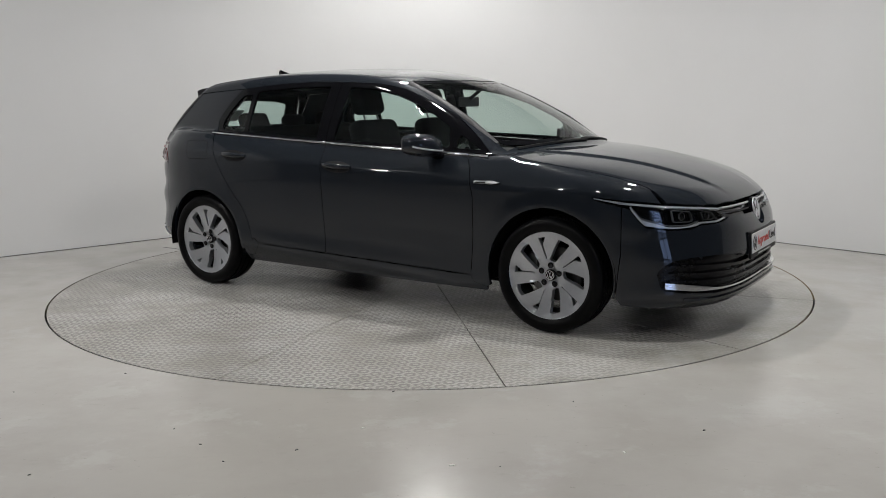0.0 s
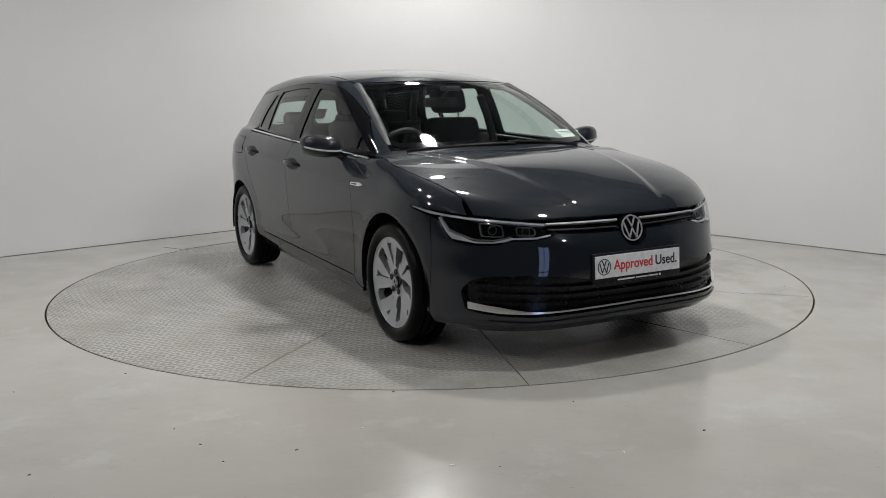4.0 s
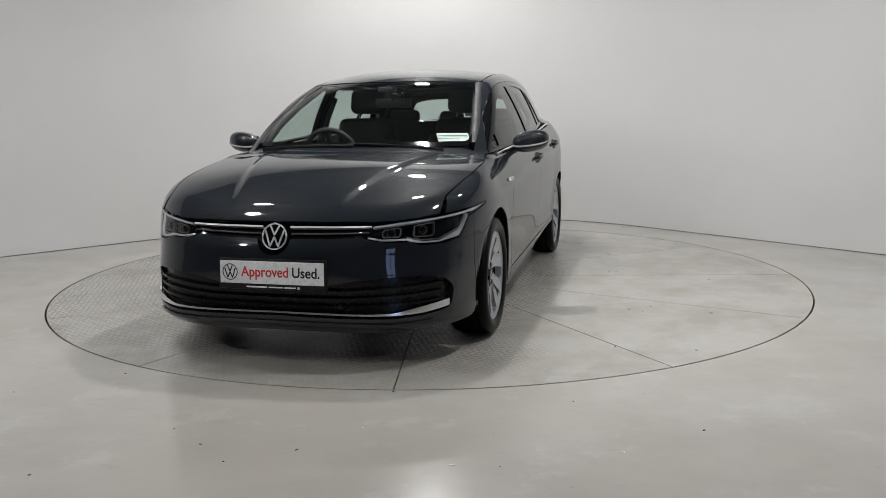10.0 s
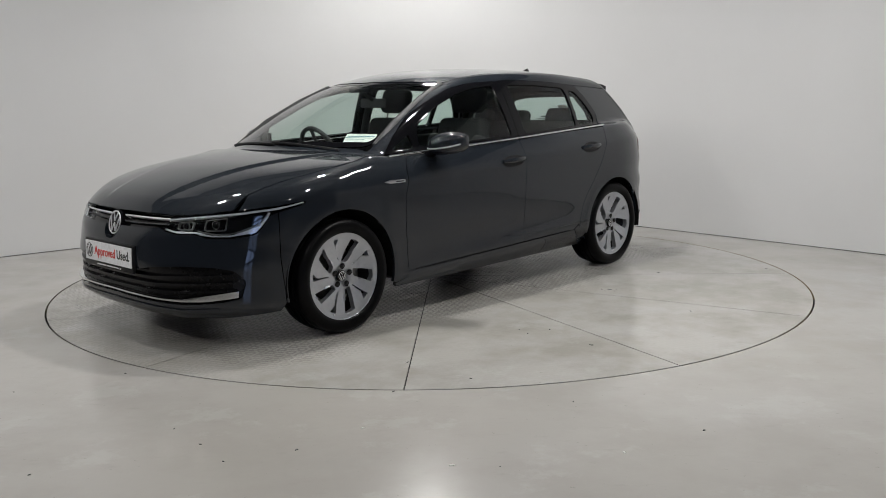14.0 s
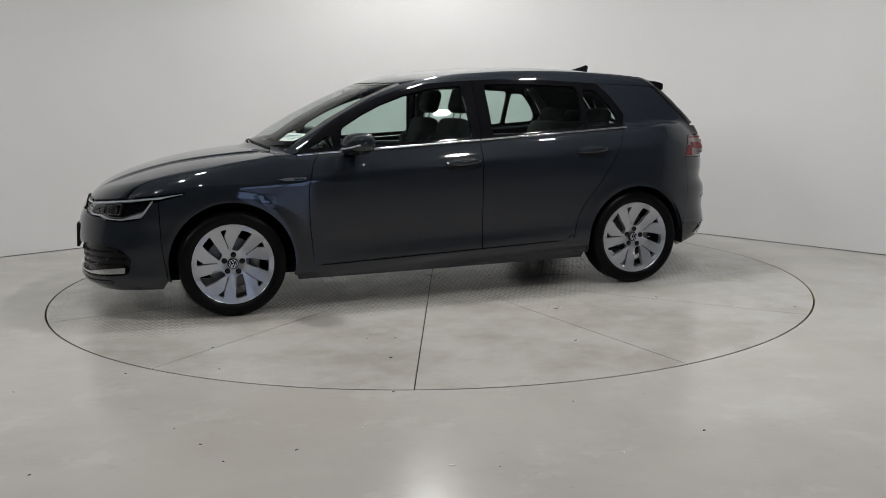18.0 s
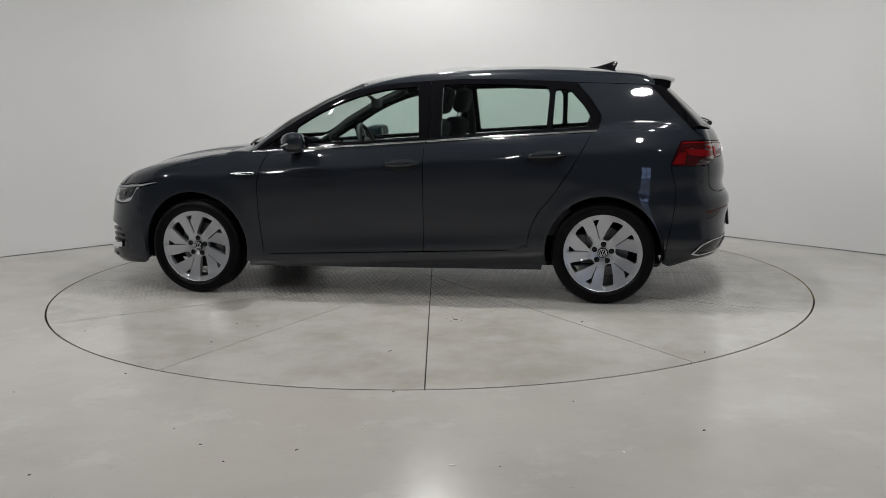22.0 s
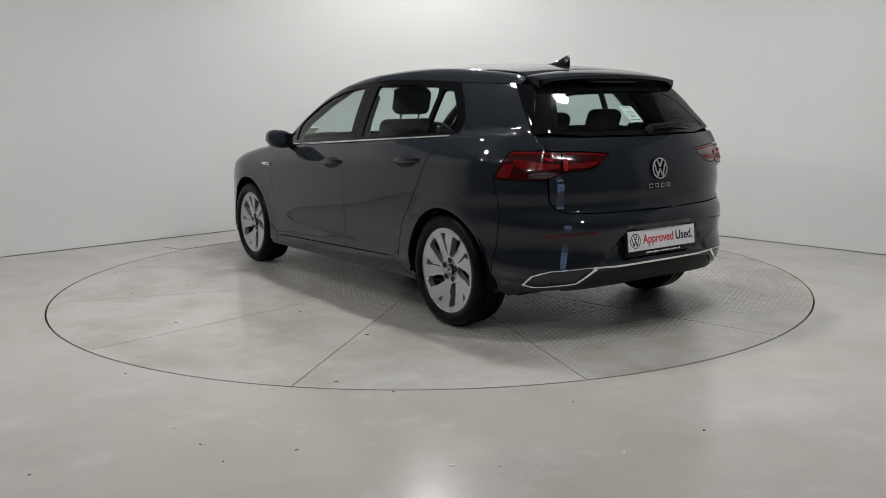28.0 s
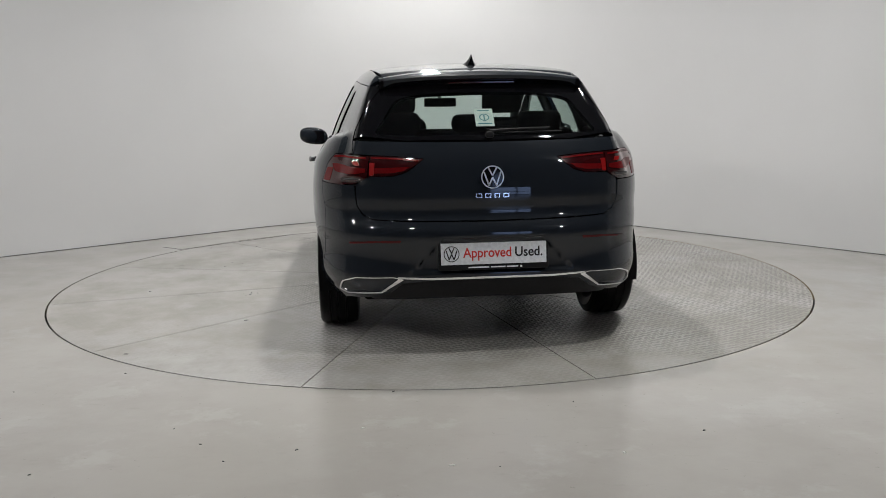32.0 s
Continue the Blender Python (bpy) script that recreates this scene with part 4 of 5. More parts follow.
def bars(parent, m, rows, mat, name, label):
    """Plain bars (x, y, width, height) in the plane of m."""
    bm = bmesh.new()
    for x, y, w, h in rows:
        box(bm, (x, y, 0.0008), (w, h, 0.0016), 0, m)
    return part(name, bm, mat, parent, label)


def number_plate(x, z0, sign, tilt, strip):
    """A dealer's plate on a black carrier, facing forward or back."""
    m = pose(x, 0, z0, 0, 0, 90 if sign > 0 else -90) @ pose(0, 0, 0, 90 - tilt, 0, 0)
    bm = bmesh.new()
    box(bm, (0, 0.045, -0.004), (0.532, 0.142, 0.016), 0.004, m)
    p = part("number_plate", bm, BLACK, car, "white dealer plate with red and black words on a black carrier", True)
    bm = bmesh.new()
    box(bm, (0, 0.053, 0.006), (0.512, 0.104, 0.005), 0.002, m)
    part("plate_face", bm, PLATE, p, "white reflective plate face")
    q = m @ pose(0, 0.053, 0.0088)
    letters(p, "Approved", INK_RED, q @ pose(-0.150, 0.002, 0), 0.066, 0.234, "plate_word", "red word on the plate")
    letters(p, "Used.", INK_BLACK, q @ pose(0.103, 0.002, 0), 0.066, 0.133, "plate_word", "black word on the plate")
    bm = bmesh.new()
    lathe(bm, [(0.034, 0.0), (0.034, 0.001), (0.038, 0.001), (0.038, 0.0)], 40, "z", True)
    for s in (-1, 1):
        for a, b in (((s * 0.012, 0.029), (0, 0.003)), ((s * 0.026, 0.017), (s * 0.012, -0.027)), ((s * 0.012, -0.027), (0, 0.0))):
            va, vb = Vector((*a, 0)), Vector((*b, 0))
            d = vb - va
            box(bm, (0, 0, 0), (d.length, 0.0055, 0.001), 0, Matrix.Translation((va + vb) / 2 + Vector((0, 0, 0.0006))) @ Matrix.Rotation(math.atan2(d.y, d.x), 4, "Z"))
    bm.transform(q @ pose(-0.205, 0, 0))
    part("plate_emblem", bm, INK_BLACK, p, "black round emblem on the plate")
    bars(p, m @ pose(0, -0.0135, 0.0045), [(-0.075, 0, 0.10, 0.0065), (0.02, 0, 0.07, 0.006), (0.09, 0, 0.055, 0.006), (0.132, 0, 0.010, 0.010)], PLATE, "dealer_strip", "white lettering bars below the plate")
    return p


number_plate(2.189, 0.405, 1, 3, True)
number_plate(-2.086, 0.443, -1, 6, True)

# front and back emblems
bm = bmesh.new()
lathe(bm, [(0.0, 0.010), (0.058, 0.008), (0.066, 0.0), (0.067, -0.03)], 40, "z")
fm = pose(2.132, 0, 0.616, 0, 0, 90) @ pose(0, 0, 0, 76, 0, 0)
bm.transform(fm)
e = part("front_emblem", bm, BLACK_GLOSS, car, "round black and chrome emblem on the grille", True)
emblem(e, fm @ pose(0, 0, 0.0085), 0.062, 0.004)
bm = bmesh.new()
lathe(bm, [(0.0, 0.006), (0.052, 0.005), (0.056, 0.0), (0.056, -0.01)], 40, "z")
rm = pose(-2.053, 0, 0.858, 0, 0, -90) @ pose(0, 0, 0, 84, 0, 0)
bm.transform(rm)
e = part("rear_emblem", bm, BLACK_GLOSS, car, "round chrome emblem on the tailgate", True)
emblem(e, rm @ pose(0, 0, 0.0055), 0.055, 0.004)
bm = bmesh.new()
for i, w in enumerate((0.030, 0.030, 0.026, 0.028)):
    x = -0.066 + i * 0.044
    box(bm, (x, 0.0085, 0), (w, 0.0035, 0.004), 0)
    box(bm, (x, -0.0085, 0), (w, 0.0035, 0.004), 0)
    for e in (-1, 1):
        box(bm, (x + e * (w / 2 - 0.002), 0, 0), (0.004, 0.0125, 0.004), 0)
bm.transform(pose(-2.060, 0, 0.771, 0, 0, -90) @ pose(0, 0, 0, 88, 0, 0))
part("tailgate_badge", bm, CHROME, car, "spaced chrome badge bars")

# wing badges
wb = panel("wing_badge", SIDE, S((1.035, 0.786), (0.985, 0.795), (0.872, 0.793), (0.872, 0.779), (0.985, 0.777)), CHROME, car, "chrome wedge badge on the wing", lift=0.006, depth=0.01, gap=0.0, r=0.002, grid=0.02)
panel("badge_inset", SIDE, S((0.945, 0.789), (0.885, 0.788), (0.885, 0.783), (0.945, 0.782)), BLACK_GLOSS, wb, "dark inset in the badge", lift=0.007, depth=0.002, gap=0.0, r=0.001, grid=0.02)
mirror_tree(wb)


def door_handle(x0, x1, z):
    xm = (x0 + x1) / 2
    L = abs(x1 - x0)
    loop = [(xm + math.cos(a) * L * 0.49, z - 0.004 - 0.045 * math.cos(a) * L * 0.49 + math.sin(a) * 0.035) for a in np.linspace(0, 2 * math.pi, 24, endpoint=False)]
    # the scoop's shade is a flat black oval laid on the door skin
    panel("handle_bowl", SIDE, S(*loop), BLACK, car, "flat dark patch painted as the shade in the handle scoop", lift=0.0012, depth=0.002, gap=0.0, r=0.0, grid=0.02, both=True)
    bm = bmesh.new()
    n = 16
    rows = []
    for i in range(n + 1):
        t = i / n
        x = x0 + (x1 - x0) * t
        zz = z + 0.004 + 0.045 * (x - xm) * -1
        y = float(S((x, zz))[0][1])
        off = 0.010 + 0.030 * math.sin(math.pi * min(1, max(0, t))) ** 0.45
        hw = 0.010 + 0.006 * math.sin(math.pi * t)
        ring = []
        for a in np.linspace(0, 2 * math.pi, 10, endpoint=False):
            ring.append(bm.verts.new((x, y + off - 0.008 + 0.009 * math.cos(a), zz + hw * math.sin(a))))
        rows.append(ring)
    for a, b in zip(rows, rows[1:]):
        for j in range(10):
            bm.faces.new((a[j], a[(j + 1) % 10], b[(j + 1) % 10], b[j]))
    bm.faces.new(rows[0])
    bm.faces.new(rows[-1])
    h = part("door_handle", bm, PAINT, car, "dark grey door handle bar", True)
    flip(h)


door_handle(0.015, -0.205, 0.845)
door_handle(-0.865, -1.085, 0.893)


def wing_mirror():
    """A rounded housing, blunt at the back, on a slim foot."""
    n, m = 18, 28
    cx, cy, cz = 0.578, 0.938, 0.978

    def shell(u, a):
        s = math.sin(u)
        r = abs(s) ** 0.75
        y = math.copysign(abs(math.cos(u)) ** 0.85, math.cos(u))
        c, d = math.cos(a), math.sin(a)
        px = (0.085 if c > 0 else 0.075) * math.copysign(abs(c) ** (0.9 if c > 0 else 0.45), c) * r
        pz = (0.066 if d > 0 else 0.062) * math.copysign(abs(d) ** 0.85, d) * r
        return (cx + px - 0.022 * y - 0.02 * max(0, y), cy + 0.104 * y, cz + pz + 0.012 * y)
    bm = bmesh.new()
    rows = [[bm.verts.new(shell(math.pi * i / n, 2 * math.pi * j / m)) for j in range(m)] for i in range(1, n)]
    for a, b in zip(rows, rows[1:]):
        for j in range(m):
            bm.faces.new((a[j], b[j], b[(j + 1) % m], a[(j + 1) % m]))
    bm.faces.new(rows[0])
    bm.faces.new(rows[-1])
    h = part("wing_mirror", bm, PAINT, car, "dark grey door mirror with indicator strip", True)
    bm = bmesh.new()
    tube(bm, [Vector(shell(math.pi * t, -0.30)) + Vector((0.002, 0, 0)) for t in np.linspace(0.12, 0.88, 16)], 0.0048, 8)
    part("indicator_strip", bm, GUIDE, h, "silver indicator strip", True)
    bm = bmesh.new()
    box(bm, (0.514, 0.926, 0.978), (0.01, 0.13, 0.078), 0.004)
    part("mirror_glass", bm, BLACK_GLOSS, h, "dark mirror glass")
    bm = bmesh.new()
    tube(bm, [(0.60, 0.785, 0.90), (0.60, 0.815, 0.915), (0.594, 0.85, 0.935), (0.588, 0.885, 0.955)], 0.022, 12)
    bmesh.ops.scale(bm, vec=(1.7, 1, 1), space=pose(-0.595, 0, 0), verts=bm.verts)
    part("mirror_foot", bm, BLACK_GLOSS, h, "gloss black mirror foot", True)
    return h


mirror_tree(wing_mirror())


def spoiler_piece(y0, y1, n, name, mat, parent, label):
    """A length of the roof spoiler's section between two widths."""
    bm = bmesh.new()
    rows = []
    for y in np.linspace(y0, y1, n):
        q = abs(y) / 0.515
        drop = 0.025 * float(step(q, 0.86, 1.0))
        zt = lambda x: float(ROOF_Z(x + 0.26 * y * y) - 0.05 * (y / 0.6) ** 2) - 0.012 * q**4
        end = -1.745 + 0.05 * q**2.5
        x0 = -1.585
        ring = [(x0, zt(x0) - 0.002), (x0 + (end - x0) * 0.5, zt(x0 + (end - x0) * 0.5) + 0.002), (end + 0.012, zt(end) + 0.0), (end, zt(end) - 0.006), (end + 0.004, zt(end) - 0.022 - drop * 0.8), (end + 0.03, zt(end) - 0.032 - drop), (x0 - 0.085 + 0.05 * q * q, 1.295 - 0.03 * q - drop), (x0 + 0.02, 1.30 - 0.03 * q - drop * 0.5)]
        rows.append([bm.verts.new((px, y, pz)) for px, pz in ring])
    for a, b in zip(rows, rows[1:]):
        for j in range(len(a)):
            k = (j + 1) % len(a)
            bm.faces.new((a[j], a[k], b[k], b[j]))
    bm.faces.new(rows[0])
    bm.faces.new(rows[-1])
    return part(name, bm, mat, parent, label, True)


def spoiler():
    sp = spoiler_piece(-0.493, 0.493, 37, "roof_spoiler", PAINT, car, "dark grey roof spoiler with black tips")
    spoiler_piece(0.494, 0.515, 3, "spoiler_tip", BLACK_GLOSS, sp, "gloss black spoiler tip")
    spoiler_piece(-0.515, -0.494, 3, "spoiler_tip", BLACK_GLOSS, sp, "gloss black spoiler tip")
    bm = bmesh.new()
    box(bm, (-1.712, 0, 1.311), (0.012, 0.34, 0.010), 0.003)
    part("brake_light", bm, RED_DARK, sp, "slim dark red brake light")


spoiler()


def roof_fin():
    bm = bmesh.new()
    rows = []
    for t in np.linspace(0, 1, 12):
        x = -1.19 - 0.165 * t
        base = float(T((x, 0.0))[0][2]) - 0.003
        h = 0.008 + 0.066 * max(0, t - 0.05) ** 1.3 if t < 0.93 else 0.05
        w = 0.042 * math.sin(math.pi * min(1, 0.15 + 0.75 * t)) ** 0.6
        ring = []
        for a in np.linspace(0, math.pi, 9):
            c, s = math.cos(a), math.sin(a)
            ring.append(bm.verts.new((x - 0.02 * s * t, w * c * (1 - 0.82 * s**0.7), base + h * s)))
        rows.append(ring)
    for a, b in zip(rows, rows[1:]):
        for j in range(8):
            bm.faces.new((a[j], a[j + 1], b[j + 1], b[j]))
    bm.faces.new(rows[0])
    bm.faces.new(rows[-1])
    part("roof_aerial", bm, BLACK_GLOSS, car, "gloss black shark fin aerial", True)


roof_fin()


def rear_wiper():
    bm = bmesh.new()
    pts = [tuple(p + grad(p[None])[0] * 0.018) for p in B((0.0, 1.062), (-0.15, 1.068), (-0.30, 1.070))]
    tube(bm, pts, 0.0055, 8)
    pts = [tuple(p + grad(p[None])[0] * 0.01) for p in B((-0.05, 1.058), (-0.2, 1.06), (-0.36, 1.06))]
    tube(bm, pts, 0.0035, 6)
    box(bm, tuple(B((0.0, 1.050))[0] + [-0.012, 0, 0.006]), (0.03, 0.04, 0.03), 0.01)
    part("rear_wiper", bm, BLACK, car, "black rear wiper", True)


rear_wiper()
for y0, y1 in ((-0.60, 0.02), (-0.02, 0.52)):
    bm = bmesh.new()
    ys = np.linspace(y0, y1, 9)
    pts = [tuple(p + [0, 0, 0.004]) for p in T(*[(1.125 - 0.32 * y * y - 0.03 * abs(y - y1), y) for y in ys])]
    tube(bm, pts, 0.007, 6)
    part("windscreen_wiper", bm, BLACK, car, "black windscreen wiper", True)

# fuel flap, on one flank only
FLAP = S((-1.270, 0.985), (-1.475, 0.985), (-1.430, 0.860), (-1.215, 0.862))
for nm, mat, lift, g, words in (("flap_gap", GAP, 0.0012, 0.0, "dark joint round the fuel flap"), ("fuel_flap", PAINT, 0.0024, 0.004, "dark grey fuel filler flap")):
    ff = panel(nm, SIDE, FLAP, mat, car, words, lift=lift, depth=0.001, gap=g, r=0.03, grid=0.025)
    flip(ff)
    bpy.data.objects.remove(ff)

# floor pan and closures
bm = bmesh.new()
box(bm, (0.12, 0, 0.215), (3.55, 1.24, 0.05), 0.02)
part("floor_pan", bm, LINER, car, "black underbody tray")
bm = bmesh.new()
box(bm, (0.0, 0, 0.30), (1.85, 1.60, 0.15), 0.02)
part("cabin_floor", bm, CABIN, car, "dark cabin floor")
bm = bmesh.new()
box(bm, (1.35, 0, 0.50), (0.95, 1.02, 0.55), 0.03)
part("engine_block", bm, LINER, car, "dark engine bay filling")
bm = bmesh.new()
box(bm, (-1.52, 0, 0.60), (0.75, 1.00, 0.60), 0.03)
part("boot_tub", bm, LINER, car, "dark boot tub")


# ---- cabin ----
def cushion(bm, c, s, bev, m=None):
    box(bm, c, s, bev, m, 4)


def seat(y):
    bm = bmesh.new()
    cushion(bm, (0.16, y, 0.50), (0.52, 0.50, 0.16), 0.05, None)
    for s in (-1, 1):
        cushion(bm, (0.15, y + s * 0.22, 0.54), (0.46, 0.09, 0.13), 0.04)
    st = part("front_seat", bm, FABRIC, car, "charcoal cloth front seat", True)
    back = pose(-0.055, y, 0.52, 0, -16, 0)
    bm = bmesh.new()
    cushion(bm, (0, 0, 0.30), (0.13, 0.42, 0.62), 0.055, back)
    for s in (-1, 1):
        cushion(bm, (0.04, s * 0.20, 0.26), (0.13, 0.09, 0.44), 0.04, back)
    part("backrest", bm, FABRIC, st, "charcoal cloth backrest", True)
    bm = bmesh.new()
    cushion(bm, (0.0, 0, 0.735), (0.10, 0.27, 0.175), 0.045, back)
    part("headrest", bm, FABRIC, st, "charcoal cloth headrest", True)
    for s in (-1, 1):
        bm = bmesh.new()
        tube(bm, [back @ Vector((0, s * 0.07, 0.56)), back @ Vector((0, s * 0.07, 0.70))], 0.006, 8)
        part("headrest_post", bm, STEEL, st, "steel headrest post", True)


seat(0.36)
seat(-0.36)
bm = bmesh.new()
cushion(bm, (-0.78, 0, 0.50), (0.48, 1.26, 0.18), 0.06)
cushion(bm, (0, 0, 0.30), (0.14, 1.24, 0.56), 0.06, pose(-1.02, 0, 0.52, 0, -22, 0))
rs = part("rear_seat", bm, FABRIC, car, "charcoal cloth rear bench", True)
for y in (-0.40, 0.0, 0.40):
    bm = bmesh.new()
    cushion(bm, (0, 0, 0.62), (0.09, 0.25 if y else 0.20, 0.13 if y else 0.10), 0.04, pose(-1.02, y, 0.52, 0, -22, 0))
    part("headrest", bm, FABRIC, rs, "charcoal cloth rear headrest", True)
bm = bmesh.new()
cushion(bm, (0.80, 0, 0.795), (0.36, 1.36, 0.20), 0.06)
cushion(bm, (0.72, 0, 0.66), (0.30, 1.30, 0.26), 0.05)
cushion(bm, (0.68, -0.37, 0.905), (0.16, 0.42, 0.06), 0.025)
cushion(bm, (0.25, 0, 0.50), (0.9, 0.20, 0.22), 0.04)
da = part("dashboard", bm, CABIN, car, "charcoal dashboard and centre console", True)
bm = bmesh.new()
box(bm, (0.625, -0.05, 0.885), (0.015, 0.28, 0.13), 0.006)
part("screen", bm, BLACK_GLOSS, da, "black touch screen", True)
bm = bmesh.new()
lathe(bm, [(0.168 + 0.016 * math.cos(a), 0.016 * math.sin(a)) for a in np.linspace(0, 2 * math.pi, 10, endpoint=False)], 36, "z", True)
lathe(bm, [(0.0, 0.02), (0.06, 0.018), (0.075, 0.0), (0.06, -0.02)], 24, "z")
for a in (0, 180, 270):
    box(bm, (0.12, 0, 0), (0.1, 0.03, 0.012), 0.004, pose(0, 0, 0, 0, 0, a))
bm.transform(pose(0.47, -0.37, 0.90, 0, -66, 0))
part("steering_wheel", bm, CABIN, car, "black steering wheel", True)
bm = bmesh.new()
box(bm, (0.30, 0, 1.215), (0.02, 0.235, 0.062), 0.009)
tube(bm, [(0.31, 0, 1.235), (0.40, 0, 1.30)], 0.012, 8)
box(bm, (0.42, 0, 1.30), (0.10, 0.10, 0.03), 0.01)
part("interior_mirror", bm, CABIN, car, "black interior mirror", True)
bm = bmesh.new()
box(bm, (-1.55, 0, 0.945), (0.66, 1.06, 0.03), 0.01)
part("parcel_shelf", bm, CABIN, car, "charcoal parcel shelf")
for s in (1, -1):
    bm = bmesh.new()
    cushion(bm, (0.30, s * 0.755, 0.66), (1.02, 0.05, 0.54), 0.02)
    cushion(bm, (0.25, s * 0.715, 0.72), (0.6, 0.08, 0.07), 0.025)
    part("door_card", bm, CABIN, car, "charcoal front door trim", True)
    bm = bmesh.new()
    cushion(bm, (-0.68, s * 0.755, 0.68), (0.88, 0.05, 0.56), 0.02)
    part("door_card", bm, CABIN, car, "charcoal rear door trim", True)
    bm = bmesh.new()
    box(bm, (-1.42, s * 0.64, 0.99), (0.36, 0.03, 0.16), 0.01)
    part("boot_trim", bm, CABIN, car, "charcoal boot side trim")
    bm = bmesh.new()
    tube(bm, [(-0.262, s * 0.755, 0.92), (-0.262, s * 0.695, 1.12), (-0.255, s * 0.63, 1.26)], 0.03, 10)
    part("centre_pillar", bm, CABIN, car, "black centre pillar", True)
    bm = bmesh.new()
    tube(bm, [(0.88, s * 0.655, 0.965), (0.70, s * 0.63, 1.09), (0.45, s * 0.585, 1.22), (0.22, s * 0.545, 1.315)], 0.03, 10)
    part("pillar_trim", bm, CABIN, car, "dark front pillar trim", True)
    bm = bmesh.new()
    tube(bm, [(-1.34, s * 0.655, 1.0), (-1.30, s * 0.61, 1.15), (-1.16, s * 0.565, 1.30)], 0.03, 10)
    part("pillar_trim", bm, CABIN, car, "dark rear pillar trim", True)
panel("headlining", DOWN, T((0.26, 0.0), (0.24, 0.3), (0.2, 0.5), (-0.3, 0.52), (-1.2, 0.5), (-1.55, 0.45), (-1.58, 0.0)), LINING, car, "dark grey headlining", whole=True, gap=0.0, r=0.02, grid=0.08, lift=-0.035, depth=0.01)
# papers behind the glass
bm = bmesh.new()
wp, wn = at_skin(T((0.902, 0.545))[0], -0.012)
zx = Vector((-0.086, 0.171, -0.003))
zz = Vector(wn)
zx = (zx - zz * zx.dot(zz)).normalized()
zy = zz.cross(zx)
pm = Matrix.Translation(wp) @ Matrix((zx, zy, zz)).transposed().to_4x4()
box(bm, (0, 0, 0), (0.185, 0.085, 0.002), 0, pm)
pp = part("windscreen_paper", bm, PAPER, car, "white paper slip behind the windscreen")
bars(pp, pm @ pose(0, 0, 0.001), [(0, 0.018, 0.17, 0.004), (0, 0.004, 0.18, 0.002), (-0.03, -0.010, 0.12, 0.002)], INK_BLUE, "print_line", "faint printed lines")
rp, rn = at_skin(B((0.008, 1.145))[0], -0.012)
sm = Matrix.Translation(rp) @ pose(0, 0, 0, 0, 0, -90) @ pose(0, 0, 0, 42, 0, 0)
bm = bmesh.new()
box(bm, (0, 0, 0), (0.092, 0.125, 0.002), 0, sm)
pp = part("rear_window_paper", bm, PAPER, car, "white square sticker on the rear window")
bm = bmesh.new()
lathe(bm, [(0.020, 0.0015), (0.025, 0.0015)], 30, "z")
box(bm, (0, 0, 0.0015), (0.006, 0.034, 0.001), 0)
bm.transform(sm)
part("sticker_emblem", bm, INK_BLUE, pp, "blue-grey round emblem")
bars(pp, sm @ pose(0, 0, 0.001), [(0, -0.045, 0.07, 0.006), (0, 0.048, 0.06, 0.004)], INK_BLUE, "print_line", "faint printed lines")


# ---- room ----
def slab(name, verts2, z0, z1, mat, label=""):
    n = len(verts2)
    v = [(x, y, z0) for x, y in verts2] + [(x, y, z1) for x, y in verts2]
    f = [tuple(range(n))[::-1], tuple(range(n, 2 * n))] + [(i, (i + 1) % n, n + (i + 1) % n, n + i) for i in range(n)]
    return mesh_ob(name, v, f, mat)


TABLE_R = 2.5
floor_v, floor_f = fill(np.array([(-9.5, -10.5), (9.5, -10.5), (9.5, 6), (-9.5, 6)], float), [np.array([((TABLE_R + 0.011) * math.cos(2 * math.pi * i / 160), (TABLE_R + 0.011) * math.sin(2 * math.pi * i / 160)) for i in range(160)])], 1.0)
up = np.concatenate([np.c_[floor_v, np.zeros(len(floor_v))], np.c_[floor_v, np.full(len(floor_v), -0.12)]])
fl = tagged(mesh_ob("floor", up, [tuple(t) if np.cross(floor_v[t[1]] - floor_v[t[0]], floor_v[t[2]] - floor_v[t[0]]) > 0 else tuple(t[::-1]) for t in floor_f], FLOOR), "worn light grey glossy painted concrete floor", "floor", kind="structure")
pit = tagged(slab("turntable_pit", [(2.6 * math.cos(a), 2.6 * math.sin(a)) for a in np.linspace(0, 2 * math.pi, 64, endpoint=False)], -0.3, -0.13, GAP), "dark pit below the turntable", "floor", kind="structure")


